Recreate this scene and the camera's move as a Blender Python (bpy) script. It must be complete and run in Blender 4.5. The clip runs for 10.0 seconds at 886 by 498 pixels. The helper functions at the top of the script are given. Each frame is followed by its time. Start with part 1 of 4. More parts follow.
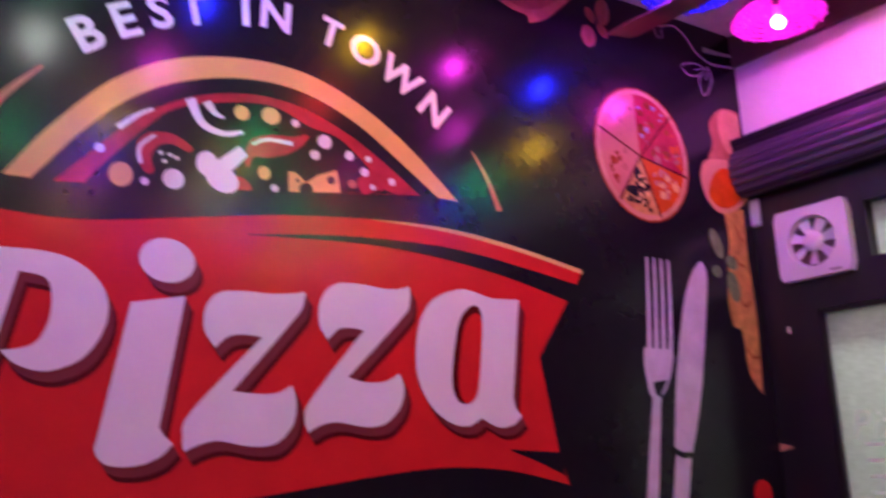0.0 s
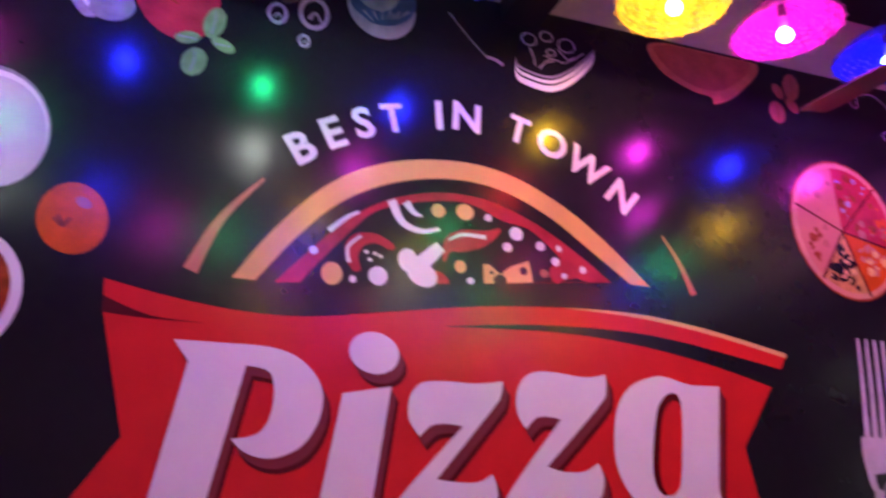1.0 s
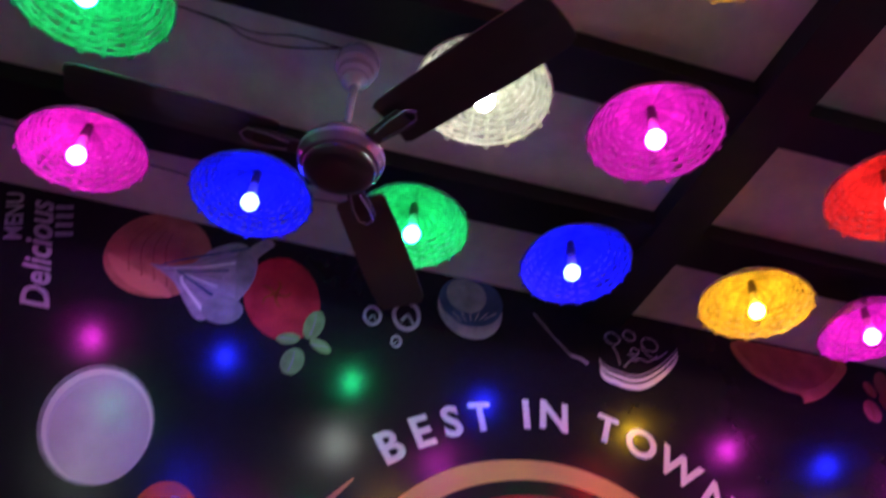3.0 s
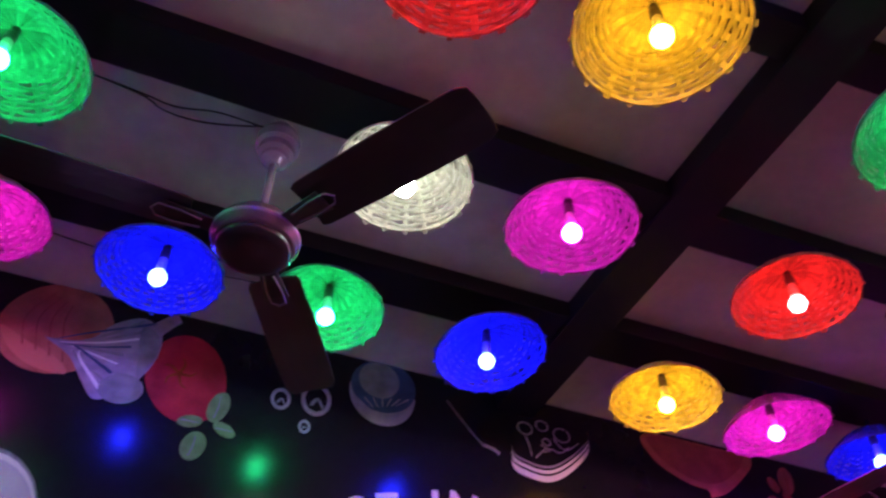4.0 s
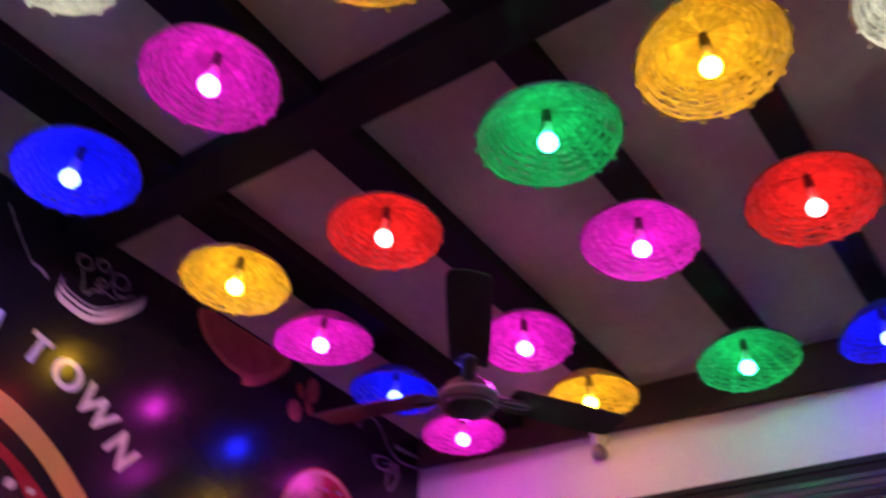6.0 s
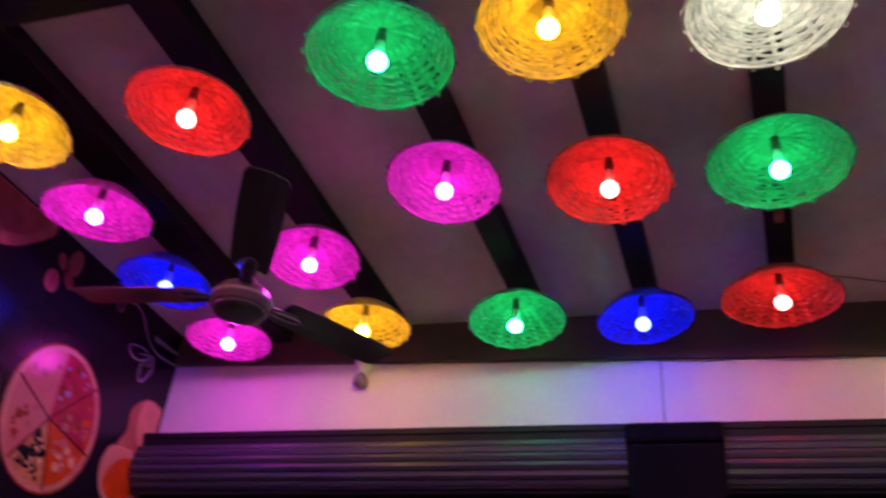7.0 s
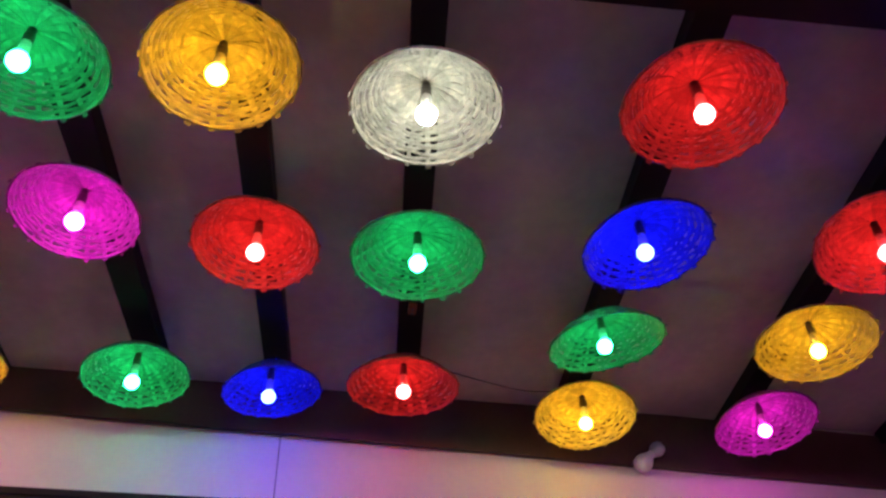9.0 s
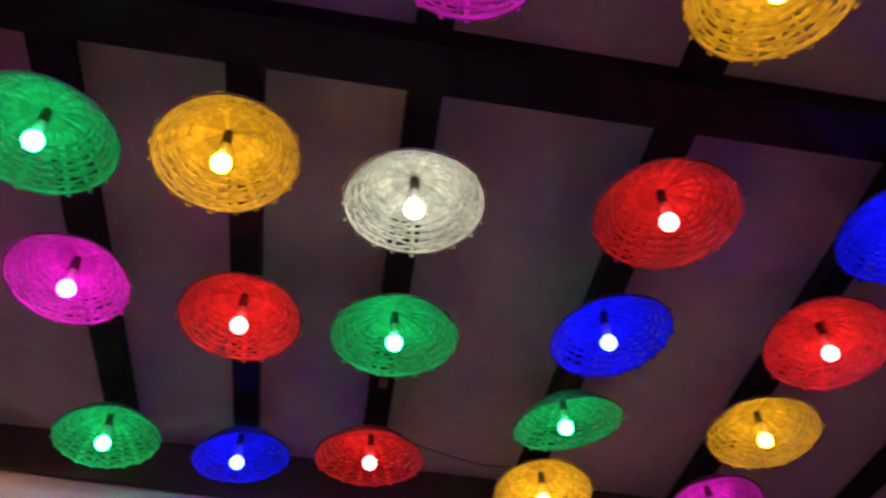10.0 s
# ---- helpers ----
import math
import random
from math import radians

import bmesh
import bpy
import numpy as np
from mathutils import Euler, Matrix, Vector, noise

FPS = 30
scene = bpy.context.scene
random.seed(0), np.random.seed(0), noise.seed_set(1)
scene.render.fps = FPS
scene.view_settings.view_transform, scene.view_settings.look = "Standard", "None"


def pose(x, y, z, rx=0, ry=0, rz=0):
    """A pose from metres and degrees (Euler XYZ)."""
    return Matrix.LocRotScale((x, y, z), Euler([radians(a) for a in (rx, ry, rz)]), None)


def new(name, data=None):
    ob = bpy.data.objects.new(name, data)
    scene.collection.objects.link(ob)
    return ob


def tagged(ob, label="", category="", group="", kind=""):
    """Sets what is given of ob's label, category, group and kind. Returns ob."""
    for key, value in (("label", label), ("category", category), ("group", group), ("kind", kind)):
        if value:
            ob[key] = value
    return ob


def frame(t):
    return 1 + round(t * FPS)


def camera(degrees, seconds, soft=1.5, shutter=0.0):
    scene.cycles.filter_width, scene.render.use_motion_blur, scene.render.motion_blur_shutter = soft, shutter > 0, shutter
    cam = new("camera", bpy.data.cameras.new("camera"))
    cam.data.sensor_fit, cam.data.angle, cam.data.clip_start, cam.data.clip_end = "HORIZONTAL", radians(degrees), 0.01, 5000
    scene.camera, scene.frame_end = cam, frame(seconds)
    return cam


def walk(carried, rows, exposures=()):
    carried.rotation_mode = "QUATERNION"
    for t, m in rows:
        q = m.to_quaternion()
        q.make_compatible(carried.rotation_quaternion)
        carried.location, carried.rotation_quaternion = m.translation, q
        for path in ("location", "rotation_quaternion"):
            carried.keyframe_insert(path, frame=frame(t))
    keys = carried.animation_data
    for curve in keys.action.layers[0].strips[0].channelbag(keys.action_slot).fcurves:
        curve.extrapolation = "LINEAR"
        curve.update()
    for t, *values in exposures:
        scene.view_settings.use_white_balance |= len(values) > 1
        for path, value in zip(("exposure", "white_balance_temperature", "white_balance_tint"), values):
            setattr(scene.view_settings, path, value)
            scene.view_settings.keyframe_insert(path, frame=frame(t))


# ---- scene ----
cam = camera(55.11, 10.0, soft=2.4, shutter=0.6)
walk(cam, [
    (0.0, pose(0.080, 0.067, 1.513, 104.44, 1.40, -31.34)),
    (0.5, pose(0.047, 0.048, 1.521, 107.34, 0.80, -24.85)),
    (1.0, pose(0.011, 0.033, 1.522, 109.99, -0.40, -19.48)),
    (1.5, pose(-0.026, 0.029, 1.530, 112.36, -2.10, -15.08)),
    (2.0, pose(-0.050, 0.025, 1.541, 116.04, -3.49, -13.49)),
    (2.5, pose(-0.072, 0.013, 1.546, 122.32, -3.83, -14.28)),
    (3.0, pose(-0.069, -0.007, 1.558, 128.47, -2.99, -15.81)),
    (3.2, pose(-0.070, -0.004, 1.565, 130.21, -2.36, -16.80)),
    (4.3, pose(-0.054, -0.003, 1.594, 134.76, -0.75, -23.58)),
    (4.5, pose(-0.045, -0.015, 1.577, 135.08, -0.47, -25.30)),
    (5.0, pose(-0.045, -0.022, 1.567, 133.89, 0.21, -32.71)),
    (5.5, pose(-0.034, -0.018, 1.562, 131.35, -0.17, -42.35)),
    (6.0, pose(-0.010, -0.003, 1.554, 127.93, -2.02, -55.02)),
    (6.2, pose(0.003, -0.005, 1.553, 126.79, -2.95, -59.40)),
    (7.3, pose(0.054, -0.002, 1.548, 124.14, -4.57, -77.83)),
    (7.5, pose(0.067, -0.015, 1.554, 125.25, -3.73, -81.41)),
    (8.0, pose(0.076, -0.038, 1.555, 127.76, -2.08, -88.13)),
    (8.5, pose(0.100, -0.062, 1.566, 128.67, -0.24, -93.90)),
    (9.0, pose(0.098, -0.056, 1.559, 130.11, 1.11, -97.02)),
    (9.5, pose(0.011, -0.012, 1.550, 132.89, 0.12, -98.83)),
    (9.8, pose(-0.029, 0.018, 1.536, 133.92, 0.07, -99.75)),
    (10.0, pose(-0.043, 0.031, 1.529, 133.83, 0.97, -101.18)),
], exposures=[(0.0, 0.18), (1.0, 0.26), (1.5, 0.12), (2.0, -0.08), (2.5, -0.42), (3.2, -0.82), (5.0, -0.86), (6.2, -1.02), (7.3, -0.95), (8.5, -1.08), (9.5, -1.34), (10.0, -1.38)])

# ---- world: the closed room gets next to nothing from outside ----
world = bpy.data.worlds.new("night")
scene.world = world
world.use_nodes = True
world.node_tree.nodes["Background"].inputs[0].default_value = (0.02, 0.02, 0.03, 1)
world.node_tree.nodes["Background"].inputs[1].default_value = 0.2

LAMP_WATTS = 0.5
BULB_Z = 3.063
CEIL_Z = 3.285
BEAM_Z = 3.225
WALL_Y = 2.25

COLOURS = {  # lamp colour: light
    "red": (1.0, 0.010, 0.008), "yellow": (1.0, 0.56, 0.012), "green": (0.008, 1.0, 0.34),
    "blue": (0.008, 0.016, 1.0), "pink": (1.0, 0.035, 0.85), "white": (0.88, 1.0, 0.92)}
POWER = {"red": 1.0, "yellow": 1.10, "green": 0.68, "blue": 1.85, "pink": 1.10, "white": 0.65}
CORE = {"red": 0.040, "yellow": 0.022, "green": 0.024, "blue": 0.010, "pink": 0.030, "white": 0.5}
GLOW = {"red": 205.0, "yellow": 200.0, "green": 165.0, "blue": 350.0, "pink": 200.0, "white": 175.0}  # radiance of the lit bulbs

# ---- materials ----


def material(name, rgb, rough=0.6, metal=0.0, var=0.15, scale=6.0, bump=0.0, bump_scale=60.0, spec=0.5, coat=0.0, stretch=(1, 1, 1)):
    m = bpy.data.materials.new(name)
    m.use_nodes = True
    nt = m.node_tree
    p = nt.nodes["Principled BSDF"]
    p.inputs["Roughness"].default_value = rough
    p.inputs["Metallic"].default_value = metal
    p.inputs["Specular IOR Level"].default_value = spec
    p.inputs["Coat Weight"].default_value = coat
    p.inputs["Coat Roughness"].default_value = 0.1
    tc = nt.nodes.new("ShaderNodeTexCoord")
    mp = nt.nodes.new("ShaderNodeMapping")
    mp.inputs["Scale"].default_value = stretch
    nt.links.new(tc.outputs["Object"], mp.inputs["Vector"])
    big = nt.nodes.new("ShaderNodeTexNoise")
    big.inputs["Scale"].default_value = scale
    big.inputs["Detail"].default_value = 6
    fine = nt.nodes.new("ShaderNodeTexNoise")
    fine.inputs["Scale"].default_value = scale * 14
    fine.inputs["Detail"].default_value = 3
    for n in (big, fine):
        nt.links.new(mp.outputs["Vector"], n.inputs["Vector"])
    mix = nt.nodes.new("ShaderNodeMath")
    mix.operation = "MULTIPLY_ADD"
    nt.links.new(fine.outputs["Fac"], mix.inputs[0])
    mix.inputs[1].default_value = 0.35
    nt.links.new(big.outputs["Fac"], mix.inputs[2])
    ramp = nt.nodes.new("ShaderNodeMapRange")
    ramp.inputs["From Min"].default_value = 0.35
    ramp.inputs["From Max"].default_value = 1.0
    ramp.inputs["To Min"].default_value = 1 - var
    ramp.inputs["To Max"].default_value = 1 + var
    nt.links.new(mix.outputs[0], ramp.inputs["Value"])
    col = nt.nodes.new("ShaderNodeVectorMath")
    col.operation = "SCALE"
    col.inputs[0].default_value = rgb
    nt.links.new(ramp.outputs["Result"], col.inputs["Scale"])
    nt.links.new(col.outputs["Vector"], p.inputs["Base Color"])
    if bump:
        tex = nt.nodes.new("ShaderNodeTexNoise")
        tex.inputs["Scale"].default_value = bump_scale
        tex.inputs["Detail"].default_value = 5
        nt.links.new(mp.outputs["Vector"], tex.inputs["Vector"])
        bp = nt.nodes.new("ShaderNodeBump")
        bp.inputs["Strength"].default_value = bump
        bp.inputs["Distance"].default_value = 0.004
        nt.links.new(tex.outputs["Fac"], bp.inputs["Height"])
        nt.links.new(bp.outputs["Normal"], p.inputs["Normal"])
    return m


def glow(name, rgb, strength):
    m = bpy.data.materials.new(name)
    m.use_nodes = True
    nt = m.node_tree
    nt.nodes.clear()
    e = nt.nodes.new("ShaderNodeEmission")
    e.inputs[0].default_value = (*rgb, 1)
    e.inputs[1].default_value = strength
    o = nt.nodes.new("ShaderNodeOutputMaterial")
    nt.links.new(e.outputs[0], o.inputs[0])
    return m


def thin(name, rgb, through_share=0.3, rough=0.6):
    """A material that lets some light through: split bamboo, frosted glass."""
    m = material(name, rgb, rough, var=0.8, scale=28, bump=0.3, bump_scale=150, stretch=(1, 1, 3))
    nt = m.node_tree
    p = nt.nodes["Principled BSDF"]
    tr = nt.nodes.new("ShaderNodeBsdfTranslucent")
    tr.inputs[0].default_value = (*rgb, 1)
    own = nt.nodes.new("ShaderNodeObjectInfo")  # every strip has its own shade
    shade = nt.nodes.new("ShaderNodeMapRange")
    shade.inputs["To Min"].default_value, shade.inputs["To Max"].default_value = 0.30, 1.60
    strand = nt.nodes.new("ShaderNodeNewGeometry")
    both = nt.nodes.new("ShaderNodeMath")
    both.operation = "ADD"
    nt.links.new(own.outputs["Random"], both.inputs[0])
    nt.links.new(strand.outputs["Random Per Island"], both.inputs[1])
    shade.inputs["From Max"].default_value = 2.0
    nt.links.new(both.outputs[0], shade.inputs["Value"])
    tint = nt.nodes.new("ShaderNodeVectorMath")
    tint.operation = "SCALE"
    nt.links.new(p.inputs["Base Color"].links[0].from_socket, tint.inputs[0])
    nt.links.new(shade.outputs["Result"], tint.inputs["Scale"])
    nt.links.new(tint.outputs["Vector"], p.inputs["Base Color"])
    mx = nt.nodes.new("ShaderNodeMixShader")
    mx.inputs[0].default_value = through_share
    nt.links.new(p.outputs[0], mx.inputs[1])
    nt.links.new(tr.outputs[0], mx.inputs[2])
    nt.links.new(mx.outputs[0], nt.nodes["Material Output"].inputs[0])
    return m


PRINT_ROUGH = 0.20


def ink(name, rgb, var=0.10, scale=9.0):
    """Laminated vinyl print."""
    return material(name, rgb, PRINT_ROUGH, var=var, scale=scale, spec=0.28, bump=0.02, bump_scale=25)


M_BLACK = ink("print_black", (0.010, 0.009, 0.012), 0.4, 2.0)
M_RED = ink("print_red", (0.62, 0.020, 0.022))
M_DKRED = ink("print_dark_red", (0.09, 0.007, 0.009))
M_MAROON = ink("print_maroon", (0.19, 0.032, 0.040))
M_LETTER = ink("print_white", (0.78, 0.75, 0.73), 0.05)
M_ORANGE = ink("print_orange", (0.72, 0.44, 0.13))
M_PALEOR = ink("print_amber", (0.75, 0.48, 0.16))
M_SALMON = ink("print_salmon", (0.55, 0.20, 0.12))
M_GREEN = ink("print_green", (0.16, 0.24, 0.10), 0.35, 30)
M_TOMATO = ink("print_tomato", (0.60, 0.085, 0.008), 0.35, 14)
M_SAUCE = ink("print_sauce", (0.26, 0.045, 0.012), 0.6, 30)
M_CRIMSON = ink("print_crimson", (0.42, 0.025, 0.04), 0.4, 14)
M_PEACH = ink("print_peach", (0.40, 0.14, 0.085), 0.35, 16)
M_GREY = ink("print_grey", (0.24, 0.23, 0.25), 0.4, 22)
M_GARLIC = ink("print_garlic", (0.32, 0.27, 0.33), 0.35, 26)
M_DULL = ink("print_dull_red", (0.30, 0.085, 0.060), 0.45, 12)
M_SKIN = ink("print_apricot", (0.62, 0.30, 0.17), 0.3, 10)
M_BREAD = ink("print_bread", (0.55, 0.28, 0.08), 0.5, 24)
M_DISH = ink("print_dish", (0.56, 0.50, 0.55), 0.12, 14)
M_BLUEINK = ink("print_dark_blue", (0.05, 0.08, 0.16), 0.4, 20)
M_STEEL = ink("print_steel", (0.58, 0.52, 0.60), 0.25, 12)
M_PLASTER = material("white_plaster", (0.74, 0.70, 0.66), 0.75, var=0.10, scale=3, bump=0.12, bump_scale=40)
M_CEIL = material("ceiling_board", (0.66, 0.58, 0.53), 0.8, var=0.30, scale=1.6, bump=0.15, bump_scale=30)
M_BEAM = material("dark_beam_paint", (0.011, 0.009, 0.012), 0.62, var=0.4, scale=5, bump=0.1, bump_scale=40, spec=0.25)
M_BROWN = material("brown_board", (0.085, 0.050, 0.038), 0.6, var=0.35, scale=5)
M_DARKWALL = material("black_door_paint", (0.012, 0.010, 0.012), 0.4, var=0.4, scale=4, bump=0.05)
M_FLOOR = material("bounce_floor", (0.54, 0.51, 0.48), 0.35, var=0.15, scale=3)
M_WALL = material("cream_wall", (0.70, 0.64, 0.58), 0.7, var=0.2, scale=3)
M_SLAT = material("dark_glossy_slat", (0.065, 0.055, 0.072), 0.46, var=0.3, scale=8, spec=0.45, stretch=(0.2, 1, 4))
M_PLASTIC = material("white_plastic", (0.74, 0.72, 0.74), 0.35, var=0.05, scale=10)
M_DARKBULB = material("unlit_bulb_glass", (0.20, 0.15, 0.20), 0.25, var=0.1)
M_HOLDER = material("brown_bakelite", (0.11, 0.085, 0.070), 0.35, var=0.2)
M_CLOTH = material("black_cloth", (0.006, 0.005, 0.007), 0.95, var=0.4, scale=9, spec=0.1)
M_CONNECT = material("red_brown_plastic", (0.30, 0.06, 0.035), 0.4, var=0.2)
M_LEDBASE = thin("milky_bulb_base", (0.42, 0.38, 0.33), 0.3, 0.4)
M_CABLE = material("black_cable", (0.008, 0.008, 0.008), 0.5, var=0.2)
M_FANBROWN = material("fan_brown_enamel", (0.032, 0.023, 0.022), 0.38, var=0.25, scale=8, coat=0.3)
M_CANOPY = material("silver_lilac_enamel", (0.50, 0.44, 0.54), 0.22, metal=0.25, var=0.1, scale=12, coat=0.5)
M_FANBODY = material("fan_plum_enamel", (0.115, 0.085, 0.095), 0.26, var=0.2, scale=10, coat=0.4)
M_FANMETAL = material("fan_silver_trim", (0.34, 0.29, 0.35), 0.26, metal=0.35, var=0.15, scale=12)
M_BAMBOO = thin("split_bamboo", (0.50, 0.45, 0.34), 0.22)
# each bulb's colour is mixed into its basket's bamboo; white keeps plain bamboo
BULB_TINTED = {"white": M_BAMBOO, "yellow": thin("amber_tinted_bamboo", (0.50, 0.40, 0.15), 0.22), "red": thin("red_tinted_bamboo", (0.38, 0.13, 0.10), 0.22), "green": thin("green_tinted_bamboo", (0.09, 0.34, 0.19), 0.22),
        "blue": thin("blue_tinted_bamboo", (0.050, 0.070, 0.36), 0.22), "pink": thin("pink_tinted_bamboo", (0.37, 0.10, 0.29), 0.22)}
M_FROST = thin("frosted_glass", (0.56, 0.60, 0.57), 0.75, 0.35)
M_GLASSINK = thin("etched_glass", (0.95, 0.95, 0.95), 0.85, 0.6)

# ---- mesh helpers ----


def mesh_of(bm, name):
    me = bpy.data.meshes.new(name)
    bm.normal_update()
    bm.to_mesh(me)
    bm.free()
    return me


def part(name, bm, mat, parent=None, label="", smooth=False):
    me = mesh_of(bm, name)
    me.materials.append(mat)
    if smooth:
        for f in me.polygons:
            f.use_smooth = True
    ob = new(name, me)
    ob.parent = parent
    if label:
        ob["label"] = label
    return ob


def thing(name, label, category, group="", kind="", m=None):
    ob = new(name)
    ob.empty_display_size = 0.05
    if m is not None:
        ob.matrix_basis = m
    return tagged(ob, label, category, group, kind)


def box(bm, x0, y0, z0, x1, y1, z1, bevel=0.0):
    r = bmesh.ops.create_cube(bm, size=1)
    for v in r["verts"]:
        v.co = Vector(((x0 + x1) / 2 + v.co.x * (x1 - x0), (y0 + y1) / 2 + v.co.y * (y1 - y0), (z0 + z1) / 2 + v.co.z * (z1 - z0)))
    if bevel:
        edges = list({e for v in r["verts"] for e in v.link_edges})
        bmesh.ops.bevel(bm, geom=edges, offset=bevel, segments=2, affect="EDGES", profile=0.5)
    return bm


def boxed(*a, **k):
    return box(bmesh.new(), *a, **k)


def lathe(profile, seg=32, cap=True):
    """Turned shape round z from (radius, z) pairs."""
    bm = bmesh.new()
    rings = [[bm.verts.new((r * math.cos(2 * math.pi * i / seg), r * math.sin(2 * math.pi * i / seg), z)) for i in range(seg)] for r, z in profile]
    for a, b in zip(rings, rings[1:]):
        for i in range(seg):
            bm.faces.new((a[i], a[(i + 1) % seg], b[(i + 1) % seg], b[i]))
    if cap:
        bm.faces.new(rings[0][::-1])
        bm.faces.new(rings[-1])
    bmesh.ops.recalc_face_normals(bm, faces=bm.faces)
    return bm


def tube(points, radius, seg=6):
    """A round rod along points."""
    bm = bmesh.new()
    pts = [Vector(p) for p in points]
    rings = []
    for i, p in enumerate(pts):
        d = (pts[min(i + 1, len(pts) - 1)] - pts[max(i - 1, 0)]).normalized()
        side = d.cross(Vector((0.31, 0.22, 0.92))).normalized()
        up = side.cross(d)
        rings.append([bm.verts.new(p + radius * (math.cos(2 * math.pi * k / seg) * side + math.sin(2 * math.pi * k / seg) * up)) for k in range(seg)])
    for a, b in zip(rings, rings[1:]):
        for k in range(seg):
            bm.faces.new((a[k], a[(k + 1) % seg], b[(k + 1) % seg], b[k]))
    bm.faces.new(rings[0][::-1])
    bm.faces.new(rings[-1])
    bmesh.ops.recalc_face_normals(bm, faces=bm.faces)
    return bm


def smooth_loop(pts, steps=5, closed=True):
    """Catmull-Rom through the points. A point with a third value stays a sharp corner."""
    n = len(pts)
    out = []
    for i in range(n if closed else n - 1):
        q = [pts[j % n] if closed else pts[max(0, min(n - 1, j))] for j in (i - 1, i, i + 1, i + 2)]
        p0, p1, p2, p3 = [Vector(a[:2]) for a in q]
        if len(q[1]) > 2:
            p0 = p1
        if len(q[2]) > 2:
            p3 = p2
        for s in range(steps):
            t = s / steps
            out.append(0.5 * ((2 * p1) + (p2 - p0) * t + (2 * p0 - 5 * p1 + 4 * p2 - p3) * t * t + (3 * p1 - p0 - 3 * p2 + p3) * t ** 3))
    if not closed:
        out.append(Vector(pts[-1][:2]))
    return out


# ---- the setting ----
EAST = pose(2.92, WALL_Y, 0, 0, 0, -86.85)  # along the door wall: x from the corner, y outward


def structure(name, bm, mat, label, category, m=None, smooth=False):
    ob = part(name, bm, mat, None, "", smooth)
    if m is not None:
        ob.matrix_basis = m
    return tagged(ob, label, category, kind="structure")


# the floor is out of view, kept pale to bounce lamp light upward
structure("floor", boxed(-3.4, -4.4, -0.1, 3.6, 2.4, 0), M_FLOOR, "unseen pale floor added to bounce lamp light upward", "floor")
structure("wall_north", boxed(-3.4, WALL_Y, 0, 3.05, WALL_Y + 0.15, 3.6), M_WALL, "dark wall behind the printed pizza mural", "wall")
# west and south walls are unseen, added to close the room and bounce light
structure("wall_west", boxed(-3.4, -4.4, 0, -3.25, WALL_Y, 3.6), M_WALL, "unseen cream side wall added to close the room and bounce light", "wall")
structure("wall_south", boxed(-3.25, -4.4, 0, 3.6, -4.25, 3.6), M_WALL, "unseen cream back wall added to close the room and bounce light", "wall")
structure("ceiling", boxed(-3.25, -4.25, CEIL_Z, 3.6, WALL_Y, CEIL_Z + 0.1), M_CEIL, "mauve-grey ceiling boards between dark beams", "ceiling")

# door wall: white plaster on top, black below, with the door's and transom's openings
structure("wall_east", boxed(0, 0, 2.74, 6.6, 0.15, 3.6), M_PLASTER, "white plastered wall band above the slatted blinds", "wall", EAST)
bm = bmesh.new()
box(bm, 0, 0, 0, 0.235, 0.15, 2.74)
box(bm, 0.235, 0, 2.055, 0.47, 0.15, 2.74)
box(bm, 0.47, 0, 2.055, 0.95, 0.15, 2.21)
box(bm, 0.47, 0, 2.42, 0.95, 0.15, 2.74)
box(bm, 0.95, 0, 0, 6.6, 0.15, 2.74)
structure("wall_east_lower", bm, M_DARKWALL, "black painted wall and frame round the glass door", "wall", EAST)

# ---- beams ----


def beam(name, bm, label):
    return structure(name, bm, M_BEAM, label, "beam")


bm = bmesh.new()
rings = []
for y, xa, xb in ((-4.25, 1.010, 1.150), (0.8, 1.012, 1.150), (WALL_Y - 0.004, 0.982, 1.120)):
    rings.append([bm.verts.new((x, y, z)) for x, z in ((xa, BEAM_Z - 0.012), (xb, BEAM_Z - 0.012), (xb, CEIL_Z + 0.002), (xa, CEIL_Z + 0.002))])
for a, b in zip(rings, rings[1:]):
    for k in range(4):
        bm.faces.new((a[k], a[(k + 1) % 4], b[(k + 1) % 4], b[k]))
bm.faces.new(rings[0])
bm.faces.new(rings[-1])
bmesh.ops.recalc_face_normals(bm, faces=bm.faces)
beam("main_beam", bm, "wide black-painted main ceiling beam crossing the joists")
for y, slope, w in ((1.795, -0.008, 0.155), (1.258, -0.036, 0.125), (0.688, -0.034, 0.095), (0.243, -0.032, 0.088), (-0.187, -0.058, 0.085), (-0.845, -0.050, 0.09), (-1.51, -0.070, 0.09), (-2.25, -0.07, 0.09)):
    for x0, x1 in ((-4.33, -0.040), (0.050, 1.90 + 0.05 * (2.25 - y))):
        y1, s1, w1 = (y, slope, w) if y != 1.258 else (1.256, 0.010, 0.150) if x0 < 0 else (1.260, -0.014, 0.125)  # the second joist was laid in two pieces
        beam("joist", boxed(x0, -w1 / 2, BEAM_Z, x1, w1 / 2, CEIL_Z + 0.002, bevel=0.003), "black-painted ceiling joist carrying basket lamps").matrix_basis = pose(1.062, y1, 0, 0, 0, math.degrees(math.atan(s1)))
plate = structure("wall_plate", boxed(0.0, -0.022, -0.02, 6.4, -0.001, 0.22), M_BROWN, "dark brown board along the top of the plaster wall", "trim")
plate.matrix_basis = EAST @ pose(0, 0, 3.160, 0, 1.5, 0)

# ---- basket lamps ----
R_RIM, RIM_H, APEX_H = 0.180, 0.018, 0.112


